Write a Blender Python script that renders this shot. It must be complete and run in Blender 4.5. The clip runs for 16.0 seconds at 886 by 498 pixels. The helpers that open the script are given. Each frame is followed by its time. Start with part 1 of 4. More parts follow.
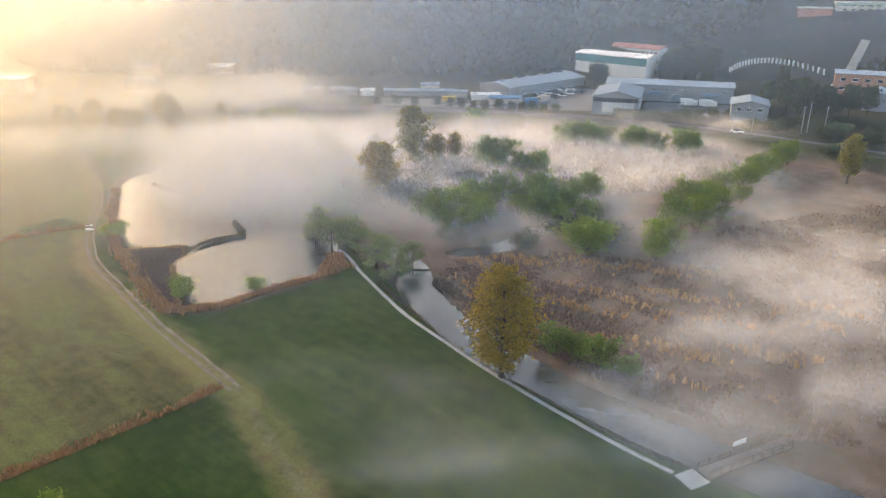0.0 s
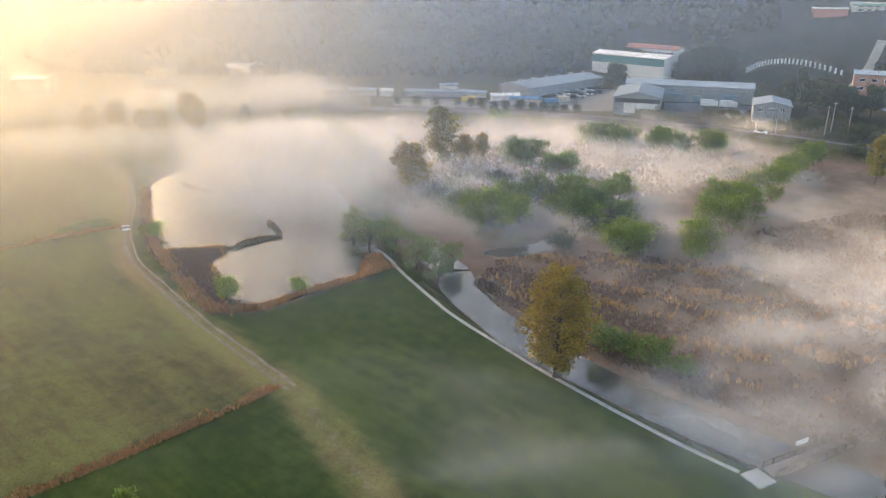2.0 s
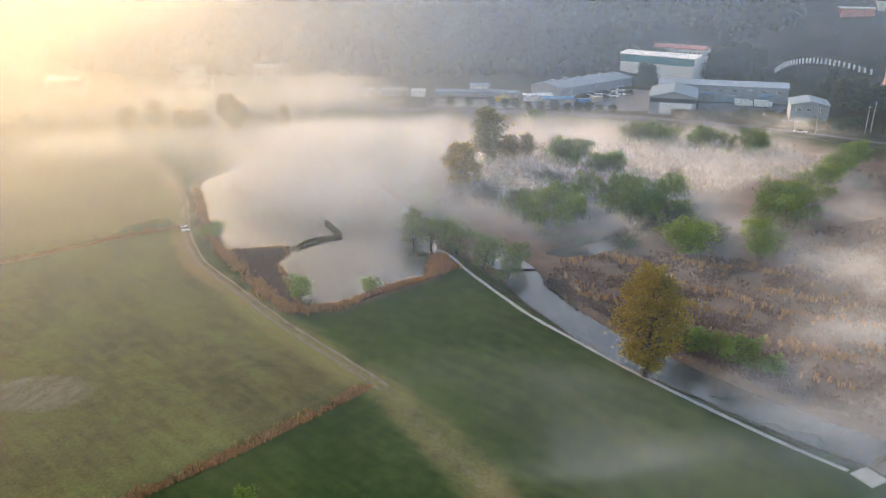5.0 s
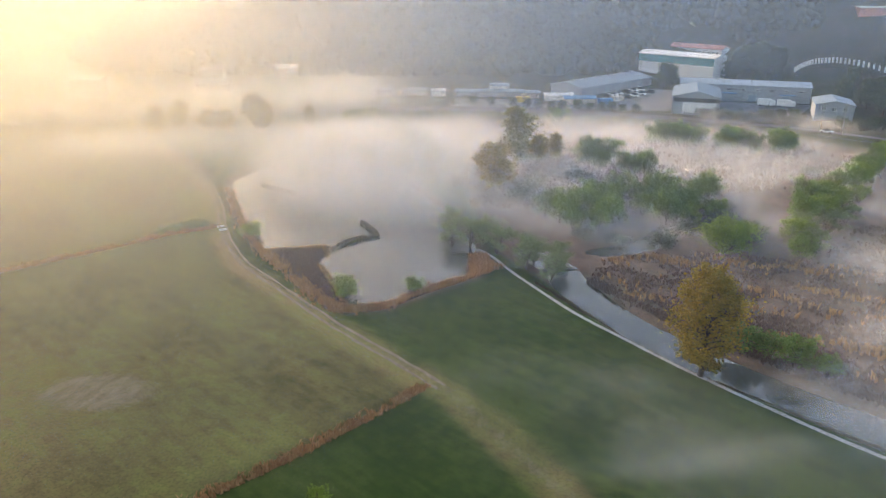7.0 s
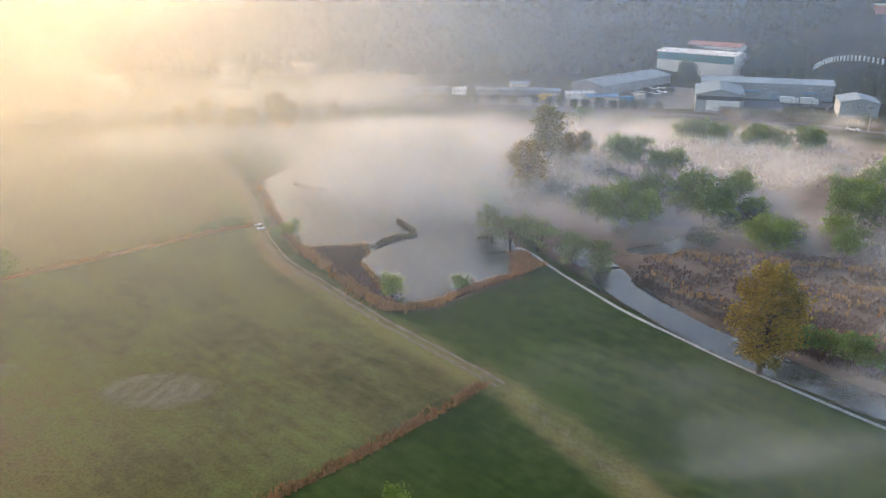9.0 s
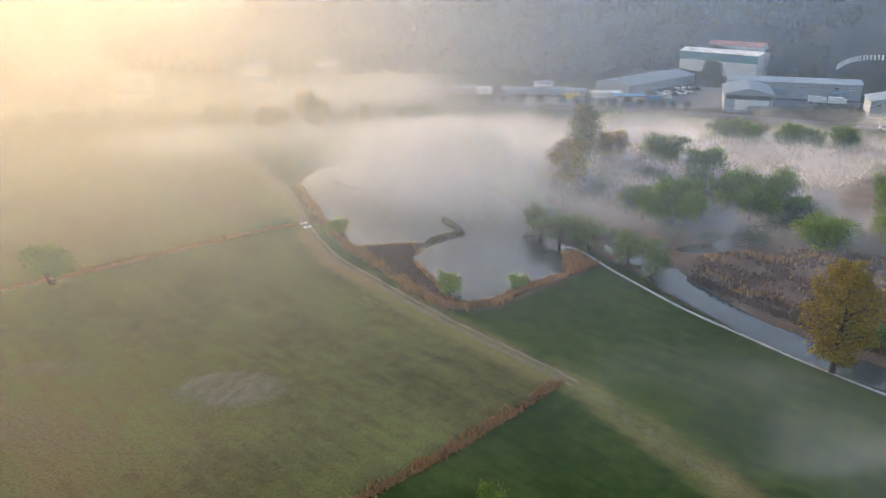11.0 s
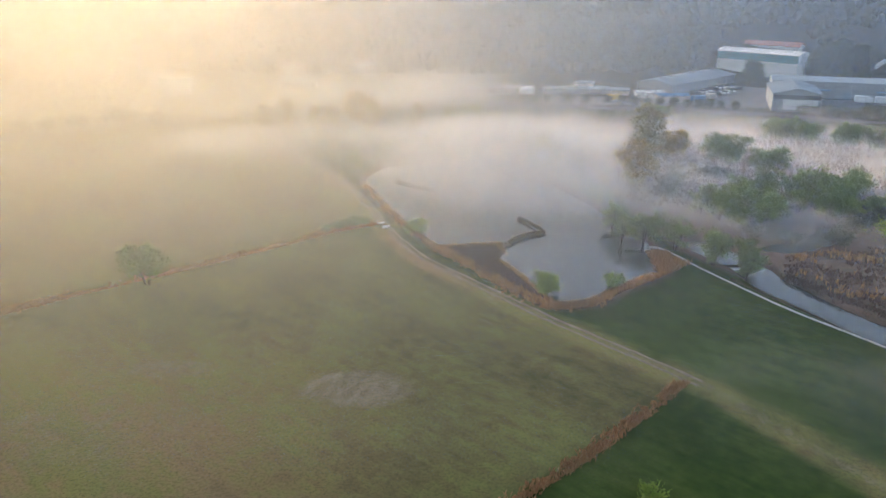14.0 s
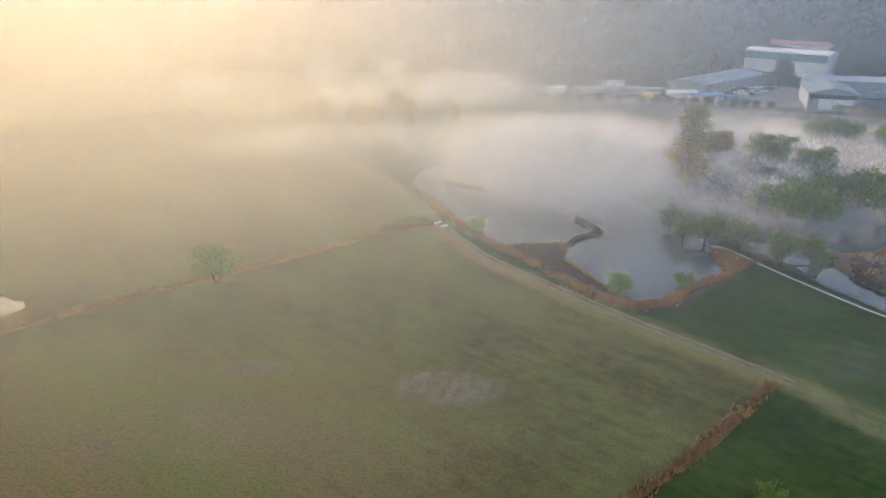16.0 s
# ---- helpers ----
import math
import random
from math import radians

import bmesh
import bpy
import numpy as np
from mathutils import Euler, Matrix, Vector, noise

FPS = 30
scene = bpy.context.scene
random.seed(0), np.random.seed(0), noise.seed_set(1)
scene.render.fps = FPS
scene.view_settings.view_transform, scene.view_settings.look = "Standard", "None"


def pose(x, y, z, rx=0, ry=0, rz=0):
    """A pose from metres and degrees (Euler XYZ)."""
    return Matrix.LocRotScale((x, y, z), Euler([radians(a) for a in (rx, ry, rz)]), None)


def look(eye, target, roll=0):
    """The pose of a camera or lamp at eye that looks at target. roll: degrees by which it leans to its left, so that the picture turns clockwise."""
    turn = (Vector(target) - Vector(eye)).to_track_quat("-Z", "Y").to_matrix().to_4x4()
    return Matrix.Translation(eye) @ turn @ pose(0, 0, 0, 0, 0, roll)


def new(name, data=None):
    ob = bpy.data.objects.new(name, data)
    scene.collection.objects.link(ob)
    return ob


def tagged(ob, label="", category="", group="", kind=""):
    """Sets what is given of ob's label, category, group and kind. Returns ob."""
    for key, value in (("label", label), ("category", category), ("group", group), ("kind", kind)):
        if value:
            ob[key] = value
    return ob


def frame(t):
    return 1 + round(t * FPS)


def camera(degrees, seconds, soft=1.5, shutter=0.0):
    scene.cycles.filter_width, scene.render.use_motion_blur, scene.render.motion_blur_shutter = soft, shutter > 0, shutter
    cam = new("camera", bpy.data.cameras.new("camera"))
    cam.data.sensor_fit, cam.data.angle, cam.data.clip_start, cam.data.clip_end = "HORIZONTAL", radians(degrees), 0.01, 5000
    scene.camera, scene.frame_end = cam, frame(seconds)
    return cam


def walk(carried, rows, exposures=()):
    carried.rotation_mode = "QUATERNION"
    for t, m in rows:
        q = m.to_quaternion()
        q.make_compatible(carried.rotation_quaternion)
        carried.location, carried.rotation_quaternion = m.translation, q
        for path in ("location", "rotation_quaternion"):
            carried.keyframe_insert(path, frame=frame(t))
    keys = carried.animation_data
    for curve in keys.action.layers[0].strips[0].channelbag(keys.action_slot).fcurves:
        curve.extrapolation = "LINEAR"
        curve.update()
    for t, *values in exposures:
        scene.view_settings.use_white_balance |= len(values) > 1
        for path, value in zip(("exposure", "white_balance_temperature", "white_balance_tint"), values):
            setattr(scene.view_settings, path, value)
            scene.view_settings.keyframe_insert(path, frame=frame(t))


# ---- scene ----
cam = camera(62.0, 16.0, 1.1)
EXPOSURE = 1.80
PATH = [
    (0, (-3.595, 0.238, 58.92), (-3.634, 2.105, 58.202), 0.1),
    (0.5, (-5.582, 0.013, 58.981), (-5.621, 1.879, 58.263), 0.1),
    (1, (-7.59, -0.181, 59.06), (-7.63, 1.685, 58.342), 0.1),
    (1.5, (-9.739, -0.349, 59.109), (-9.779, 1.517, 58.391), 0.1),
    (2, (-11.868, -0.459, 59.123), (-11.909, 1.407, 58.406), 0.1),
    (2.5, (-14.151, -0.536, 59.156), (-14.192, 1.331, 58.439), 0.1),
    (3, (-16.417, -0.627, 59.186), (-16.457, 1.24, 58.468), 0.1),
    (3.5, (-18.606, -0.771, 59.184), (-18.648, 1.096, 58.467), 0.0),
    (4, (-20.867, -0.872, 59.161), (-20.91, 0.994, 58.445), -0.0),
    (6.5, (-31.674, -1.361, 59.182), (-31.726, 0.506, 58.465), -0.1),
    (7, (-33.63, -1.412, 59.197), (-33.683, 0.454, 58.48), -0.1),
    (7.5, (-35.555, -1.512, 59.208), (-35.61, 0.354, 58.489), -0.2),
    (8, (-37.617, -1.549, 59.251), (-37.673, 0.316, 58.531), -0.2),
    (10.5, (-50.453, -1.925, 58.835), (-50.511, -0.06, 58.114), -0.2),
    (11, (-53.313, -1.937, 58.801), (-53.372, -0.072, 58.081), -0.2),
    (11.5, (-56.363, -2.026, 58.82), (-56.422, -0.161, 58.1), -0.2),
    (12, (-59.468, -2.15, 58.827), (-59.527, -0.285, 58.107), -0.2),
    (12.5, (-62.592, -2.252, 58.836), (-62.651, -0.387, 58.117), -0.2),
    (13, (-65.712, -2.177, 58.799), (-65.771, -0.312, 58.079), -0.2),
    (13.5, (-68.796, -2.231, 58.753), (-68.856, -0.367, 58.032), -0.2),
    (14, (-71.982, -2.294, 58.726), (-72.043, -0.429, 58.006), -0.2),
    (14.5, (-75.306, -2.431, 58.738), (-75.367, -0.567, 58.018), -0.2),
    (15, (-78.683, -2.556, 58.739), (-78.744, -0.691, 58.019), -0.2),
    (15.5, (-82.063, -2.725, 58.685), (-82.126, -0.86, 57.965), -0.2),
    (16, (-85.526, -2.753, 58.669), (-85.59, -0.889, 57.949), -0.2),
]
walk(cam, [(t, look(eye, target, roll)) for t, eye, target, roll in PATH], ((0, EXPOSURE + 0.16, 7100, 15), (8, EXPOSURE + 0.05, 6700, 15), (16, EXPOSURE - 0.16, 6250, 14)))
scene.cycles.transparent_max_bounces = 64

# ---------------------------------------------------------------- light
SUN_AZ, SUN_EL = -34.0, 14.0   # degrees from north (+y), clockwise; height
world = bpy.data.worlds.new("world")
scene.world = world
world.use_nodes = True
wn = world.node_tree.nodes
sky = wn.new("ShaderNodeTexSky")
sky.sky_type, sky.sun_disc = "NISHITA", False
sky.sun_elevation, sky.sun_rotation = radians(SUN_EL), radians(SUN_AZ)
sky.air_density, sky.dust_density, sky.ozone_density = 1.2, 3.0, 1.5
wn["Background"].inputs["Strength"].default_value = 0.125
world.node_tree.links.new(sky.outputs[0], wn["Background"].inputs["Color"])
sun = new("sun", bpy.data.lights.new("sun", "SUN"))
sun.data.energy, sun.data.angle, sun.data.color = 4.4, radians(4.0), (1.0, 0.77, 0.52)
sdir = Vector((math.sin(radians(SUN_AZ)) * math.cos(radians(SUN_EL)), math.cos(radians(SUN_AZ)) * math.cos(radians(SUN_EL)), math.sin(radians(SUN_EL))))
sun.matrix_world = look(sdir * 300, (0, 0, 0))

# ---------------------------------------------------------------- materials


class Nodes:
    """A small builder for node materials."""

    def __init__(self, name, rough=0.85, metal=0.0):
        self.m = bpy.data.materials.new(name)
        self.m.use_nodes = True
        self.t = self.m.node_tree
        self.b = self.t.nodes["Principled BSDF"]
        self.b.inputs["Roughness"].default_value = rough
        self.b.inputs["Metallic"].default_value = metal
        self.pos = self.add("ShaderNodeNewGeometry").outputs["Position"]

    def add(self, kind, **values):
        n = self.t.nodes.new(kind)
        for k, v in values.items():
            n.inputs[k].default_value = v
        return n

    def link(self, a, b):
        self.t.links.new(a, b)

    def noise(self, scale, detail=4.0, stretch=(1, 1, 1), turn=0.0, rough=0.55):
        spin = self.add("ShaderNodeMapping", Rotation=(0, 0, radians(turn)))
        self.link(self.pos, spin.inputs[0])
        mp = self.add("ShaderNodeMapping", Scale=stretch)
        self.link(spin.outputs[0], mp.inputs[0])
        n = self.add("ShaderNodeTexNoise", Scale=scale, Detail=detail, Roughness=rough)
        self.link(mp.outputs[0], n.inputs["Vector"])
        return n.outputs[0]

    def attr(self, name):
        n = self.add("ShaderNodeAttribute")
        n.attribute_name = name
        return n.outputs["Fac"]

    def math(self, op, a, b=0.0, c=0.0):
        n = self.add("ShaderNodeMath")
        n.operation = op
        for s, v in zip(n.inputs, (a, b, c)):
            if isinstance(v, (int, float)):
                s.default_value = v
            else:
                self.link(v, s)
        return n.outputs[0]

    def ramp(self, fac, lo, hi):
        n = self.add("ShaderNodeMapRange")
        n.interpolation_type = "SMOOTHSTEP"
        n.inputs[1].default_value, n.inputs[2].default_value = lo, hi
        self.link(fac, n.inputs[0])
        return n.outputs[0]

    def mix(self, fac, a, b):
        n = self.add("ShaderNodeMix")
        n.data_type = "RGBA"
        if isinstance(fac, (int, float)):
            n.inputs[0].default_value = fac
        else:
            self.link(fac, n.inputs[0])
        for s, v in ((n.inputs[6], a), (n.inputs[7], b)):
            if isinstance(v, tuple):
                s.default_value = (*v, 1)
            else:
                self.link(v, s)
        return n.outputs[2]

    def color(self, c):
        if isinstance(c, tuple):
            self.b.inputs["Base Color"].default_value = (*c, 1)
        else:
            self.link(c, self.b.inputs["Base Color"])

    def bump(self, h, dist, strength=1.0):
        n = self.add("ShaderNodeBump", Distance=dist, Strength=strength)
        self.link(h, n.inputs["Height"])
        self.link(n.outputs[0], self.b.inputs["Normal"])


def plain(name, a, b, scale=0.6, rough=0.8, metal=0.0, bump=0.0, fine=9.0):
    n = Nodes(name, rough, metal)
    f = n.math("ADD", n.math("MULTIPLY", n.noise(scale, 4), 0.6), n.math("MULTIPLY", n.noise(fine, 3), 0.4))
    n.color(n.mix(n.ramp(f, 0.35, 0.65), a, b))
    if bump:
        n.bump(n.noise(fine, 3), bump)
    return n.m


def leaf(name, a, b, c, thru=0.35):
    n = Nodes(name, 0.75)
    n.b.inputs["Specular IOR Level"].default_value = 0.12
    isl = n.t.nodes.new("ShaderNodeNewGeometry").outputs["Random Per Island"]
    big = n.ramp(n.noise(0.35, 2), 0.35, 0.65)
    col = n.mix(isl, n.mix(big, a, b), c)
    n.color(col)
    tr = n.add("ShaderNodeBsdfTranslucent")
    n.link(col, tr.inputs[0])
    mx = n.add("ShaderNodeMixShader", Fac=thru)
    n.link(n.b.outputs[0], mx.inputs[1])
    n.link(tr.outputs[0], mx.inputs[2])
    n.link(mx.outputs[0], n.t.nodes["Material Output"].inputs[0])
    return n.m


M_BARK = plain("bark", (0.10, 0.075, 0.05), (0.05, 0.038, 0.028), 1.5, 0.9)
M_GOLD = leaf("poplar_leaf", (0.312, 0.225, 0.044), (0.200, 0.188, 0.050), (0.413, 0.263, 0.044))
M_OLIVE = leaf("olive_leaf", (0.250, 0.237, 0.075), (0.163, 0.188, 0.062), (0.300, 0.250, 0.075))
M_GREEN = leaf("green_leaf", (0.144, 0.219, 0.062), (0.100, 0.163, 0.050), (0.206, 0.281, 0.075), 0.45)
M_BRIGHT = leaf("bright_leaf", (0.188, 0.275, 0.050), (0.138, 0.213, 0.044), (0.250, 0.325, 0.062), 0.45)
M_WILLOW = leaf("willow_leaf", (0.200, 0.250, 0.106), (0.150, 0.200, 0.081), (0.250, 0.294, 0.119))
M_DARK = leaf("dark_leaf", (0.06, 0.085, 0.05), (0.042, 0.065, 0.042), (0.08, 0.105, 0.055))
M_WOODS = leaf("woods_leaf", (0.030, 0.036, 0.022), (0.024, 0.032, 0.020), (0.038, 0.042, 0.024), 0.05)
M_REED = leaf("dry_reed", (0.40, 0.21, 0.095), (0.32, 0.165, 0.08), (0.46, 0.29, 0.15))
M_MARSHREED = leaf("marsh_reed", (0.17, 0.115, 0.092), (0.13, 0.09, 0.072), (0.21, 0.15, 0.12))
M_SCRUB = leaf("grey_scrub", (0.12, 0.11, 0.075), (0.09, 0.09, 0.06), (0.16, 0.13, 0.09))
M_TRACK = plain("rutted_earth", (0.27, 0.21, 0.14), (0.16, 0.12, 0.08), 0.5, 0.95, bump=0.05, fine=3.0)
M_CONC = plain("pale_concrete", (0.50, 0.48, 0.43), (0.38, 0.36, 0.32), 0.5, 0.85)
M_PATHMID = plain("worn_path", (0.36, 0.33, 0.27), (0.28, 0.25, 0.20), 0.7, 0.9)
M_PLANK = plain("weathered_plank", (0.17, 0.14, 0.12), (0.11, 0.09, 0.08), 0.9, 0.9)
M_ASPHALT = plain("asphalt", (0.075, 0.075, 0.08), (0.05, 0.05, 0.055), 0.3, 0.9)
M_YARD = plain("yard_concrete", (0.17, 0.17, 0.17), (0.12, 0.12, 0.12), 0.12, 0.9)
M_ROOFG = plain("grey_metal_roof", (0.29, 0.36, 0.43), (0.24, 0.30, 0.36), 0.15, 0.7)
M_ROOFD = plain("mid_grey_roof", (0.25, 0.31, 0.37), (0.20, 0.26, 0.31), 0.15, 0.7)
M_WALLG = plain("grey_metal_wall", (0.33, 0.35, 0.38), (0.27, 0.29, 0.32), 0.2, 0.7)
M_WALLB = plain("beige_wall", (0.55, 0.50, 0.44), (0.48, 0.44, 0.39), 0.2, 0.8)
M_WHITE = plain("white_paint", (0.80, 0.80, 0.78), (0.72, 0.72, 0.70), 0.4, 0.5)
M_TEAL = plain("teal_cladding", (0.03, 0.22, 0.24), (0.025, 0.18, 0.20), 0.2, 0.5)
M_SALMON = plain("salmon_roof", (0.60, 0.24, 0.17), (0.52, 0.20, 0.15), 0.3, 0.7)
M_BRICK = plain("brick_wall", (0.42, 0.24, 0.18), (0.36, 0.20, 0.15), 0.4, 0.85)
M_BLUE = plain("blue_metal", (0.08, 0.25, 0.45), (0.06, 0.20, 0.38), 0.3, 0.5)
M_MINT = plain("mint_wall", (0.35, 0.58, 0.45), (0.30, 0.52, 0.40), 0.3, 0.8)
M_CREAM = plain("cream_wall", (0.66, 0.62, 0.50), (0.58, 0.55, 0.45), 0.3, 0.8)
M_YELLOW = plain("yellow_paint", (0.60, 0.42, 0.05), (0.50, 0.35, 0.05), 0.3, 0.6)
M_DARKMETAL = plain("dark_metal", (0.05, 0.055, 0.06), (0.035, 0.04, 0.045), 0.4, 0.6)
M_POLE = plain("pole_concrete", (0.34, 0.33, 0.31), (0.28, 0.27, 0.25), 0.4, 0.85)
M_TYRE = plain("rubber", (0.025, 0.025, 0.025), (0.02, 0.02, 0.02), 1.0, 0.9)
M_GLASS = plain("dark_glass", (0.03, 0.04, 0.05), (0.04, 0.05, 0.06), 0.4, 0.12)


def water_material():
    n = Nodes("still_water", 0.06)
    n.color(n.mix(n.ramp(n.noise(0.05, 3), 0.3, 0.7), (0.030, 0.036, 0.036), (0.045, 0.05, 0.045)))
    n.b.inputs["IOR"].default_value = 1.45
    n.b.inputs["Specular IOR Level"].default_value = 1.0
    n.bump(n.noise(0.5, 3), 0.010, 0.2)
    return n.m


M_WATER = water_material()


def ground_material():
    """Pasture, bare soil, marsh, woodland floor: chosen by the cover attributes of the sheet."""
    n = Nodes("ground_cover", 0.95)
    n.b.inputs["Specular IOR Level"].default_value = 0.1
    big, mid, fine = n.noise(0.05, 6, (0.5, 1, 1), 51), n.noise(0.4, 5), n.noise(2.2, 4, rough=0.7)
    rows = n.noise(0.7, 3, (0.10, 1.0, 1.0), 40)
    rows2 = n.noise(0.22, 5, (0.16, 1.0, 1.0), 51)
    patchy = n.math("ADD", n.math("MULTIPLY", big, 0.5), n.math("ADD", n.math("MULTIPLY", mid, 0.3), n.math("MULTIPLY", rows, 0.2)))
    lush = n.mix(n.ramp(patchy, 0.40, 0.60), (0.023, 0.048, 0.009), (0.048, 0.078, 0.015))
    lush = n.mix(n.math("MULTIPLY", n.ramp(rows2, 0.50, 0.70), 0.22), lush, (0.085, 0.085, 0.035))
    dry = n.mix(n.ramp(patchy, 0.40, 0.60), (0.27, 0.18, 0.09), (0.21, 0.195, 0.065))
    fac = n.ramp(n.math("ADD", n.attr("brown"), n.math("MULTIPLY", n.math("SUBTRACT", patchy, 0.5), 1.2)), 0.12, 0.88)
    c = n.mix(fac, lush, dry)
    bare = n.mix(n.ramp(n.noise(0.5, 4, (1, 0.3, 1), 20), 0.35, 0.65), (0.26, 0.205, 0.14), (0.20, 0.16, 0.105))
    bf = n.ramp(n.math("ADD", n.attr("bare"), n.math("MULTIPLY", n.math("SUBTRACT", n.noise(0.7, 6, (1, 0.5, 1), 25, 0.7), 0.5), 0.9)), 0.25, 0.85)
    c = n.mix(bf, c, bare)
    marsh = n.mix(n.ramp(n.noise(0.16, 6), 0.36, 0.62), (0.18, 0.12, 0.092), (0.125, 0.08, 0.058))
    marsh = n.mix(n.math("MULTIPLY", n.ramp(n.noise(0.09, 4, (1, 0.5, 1), -30), 0.52, 0.62), 0.7), marsh, (0.13, 0.11, 0.08))
    c = n.mix(n.attr("marsh"), c, marsh)
    wood = n.mix(n.ramp(n.noise(0.06, 6), 0.38, 0.62), (0.026, 0.030, 0.020), (0.045, 0.040, 0.030))
    c = n.mix(n.attr("wood"), c, wood)
    c = n.mix(n.attr("mud"), c, (0.10, 0.085, 0.065))
    n.color(n.mix(n.math("MULTIPLY", n.ramp(fine, 0.42, 0.66), 0.35), c, (0.035, 0.044, 0.016)))
    n.bump(n.math("ADD", n.math("MULTIPLY", mid, 0.6), n.math("ADD", n.math("MULTIPLY", fine, 0.25), n.math("MULTIPLY", rows, 0.5))), 0.25, 0.6)
    return n.m


M_GROUND = ground_material()


def droplets(n, alpha, tint, through_share):
    """Droplets that let some light by and scatter the rest back and onwards."""
    dif, trl = n.add("ShaderNodeBsdfDiffuse"), n.add("ShaderNodeBsdfTranslucent")
    for sh in (dif, trl):
        if isinstance(tint, tuple):
            sh.inputs[0].default_value = (*tint, 1)
        else:
            n.link(tint, sh.inputs[0])
    m1 = n.add("ShaderNodeMixShader", Fac=through_share)
    n.link(dif.outputs[0], m1.inputs[1])
    n.link(trl.outputs[0], m1.inputs[2])
    clear = n.add("ShaderNodeBsdfTransparent")
    m3 = n.add("ShaderNodeMixShader")
    n.link(alpha, m3.inputs[0])
    n.link(clear.outputs[0], m3.inputs[1])
    n.link(m1.outputs[0], m3.inputs[2])
    n.link(m3.outputs[0], n.t.nodes["Material Output"].inputs[0])
    return n.m


def mist_material():
    """Billowing ground fog: puffs of two sizes that dissolve where the bank thins out."""
    n = Nodes("ground_fog")
    n.t.nodes.remove(n.b)
    big, small = n.noise(0.042, 3, (1, 1, 1.3), 20, 0.5), n.noise(0.13, 5, (1, 1, 1.2), 0, 0.6)
    puff = n.math("ADD", n.math("MULTIPLY", n.math("SUBTRACT", big, 0.5), 2.5), n.math("MULTIPLY", n.math("SUBTRACT", small, 0.5), 0.9))
    d = n.attr("thickness")
    heap = n.math("MULTIPLY", n.ramp(n.math("ADD", d, puff), 0.02, 0.95), n.ramp(d, 0.0, 0.45))
    veil = n.math("MULTIPLY", d, n.math("MAXIMUM", n.math("ADD", 1.0, n.math("MULTIPLY", puff, 1.1)), 0.0))
    a = n.math("ADD", n.math("MULTIPLY", heap, 0.28), n.math("MULTIPLY", veil, 0.16))
    return droplets(n, n.math("MINIMUM", n.math("MULTIPLY", a, n.attr("base")), 0.23), (0.95, 0.95, 0.97), 0.62)


def haze_material():
    """Thin haze with air light painted in: golden sun glow over fields, bluish before hills."""
    n = Nodes("morning_haze")
    n.t.nodes.remove(n.b)
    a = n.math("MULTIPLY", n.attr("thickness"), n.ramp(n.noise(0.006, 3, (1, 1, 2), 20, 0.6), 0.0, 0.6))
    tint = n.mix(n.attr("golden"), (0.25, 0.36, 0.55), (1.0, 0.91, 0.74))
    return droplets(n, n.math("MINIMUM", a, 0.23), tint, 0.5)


M_MIST = mist_material()
M_HAZE = haze_material()

# ---------------------------------------------------------------- plan
POND = [(-54, 122.8), (-48.2, 124.2), (-42.5, 130.1), (-32.7, 138.3), (-31.2, 146), (-32.4, 156.6), (-36, 170), (-42, 186), (-50, 205), (-62, 222), (-80, 226),
        (-96, 221), (-100, 209), (-98.5, 200), (-90.2, 178), (-81.4, 159.3), (-77.2, 153), (-66.5, 154.7), (-62.7, 150.5), (-63.5, 143.8), (-60.6, 137.6), (-56.8, 127.9)]
SPIT = [(-65.5, 152.3), (-62.3, 154), (-60.5, 157.2), (-57, 160), (-53.8, 161.2), (-54.6, 164.5), (-58.7, 171.5)]
ISLET = [(-92, 205), (-86, 200), (-81, 197)]
CANAL = [(-18.5, 153), (-13, 142), (-11.8, 134.2), (-7.4, 123.4), (-3.0, 115), (3.6, 106), (10.5, 98.2), (16.5, 92), (24.0, 85), (33, 78), (46, 68), (70, 52)]
POOL = [(-3, 152), (8, 157), (15, 166)]
PUDDLE = [(-190, 122), (-178, 121), (-171, 118)]
TRACK_L = [(-135, 246), (-117.3, 219.9), (-107.7, 204.1), (-98.7, 185.2), (-93.0, 169.1), (-88.1, 157.2), (-80.5, 143.4), (-72.0, 133.6), (-63.0, 122.8), (-55.1, 113.7),
           (-47.3, 105.8), (-40.4, 98.7), (-35.0, 92.8), (-30.9, 86.7), (-27.3, 80.2), (-23.4, 74.5), (-15, 62), (0, 42)]
TRACK_R = [(-33.5, 157), (-27.6, 149.5), (-23.9, 140.2), (-19.5, 132), (-12.7, 119.4), (-6.4, 111.1), (0.2, 102.2), (8.2, 92.4), (17.9, 81.7), (24.5, 75.5)]
DITCH_A = [(-39.3, 95.2), (-43.2, 90.6), (-48.3, 85.2), (-58.5, 74.8), (-65, 68.9), (-82, 54), (-105, 36)]
DITCH_B = [(-93.3, 167.0), (-102.8, 162), (-113.5, 152), (-126.3, 140.6), (-136.2, 132.4), (-147.7, 123.8), (-157.4, 115), (-166, 107.1), (-190, 86)]
ROAD = [(-520, 30), (-380, 140), (-290, 203), (-233.8, 240), (-205.9, 264.2), (-169, 282), (-127.9, 297), (-81.5, 305), (-34.7, 306), (16.7, 298), (50.2, 286), (81, 271), (100, 257), (118, 240), (145, 217), (210, 175), (330, 110)]


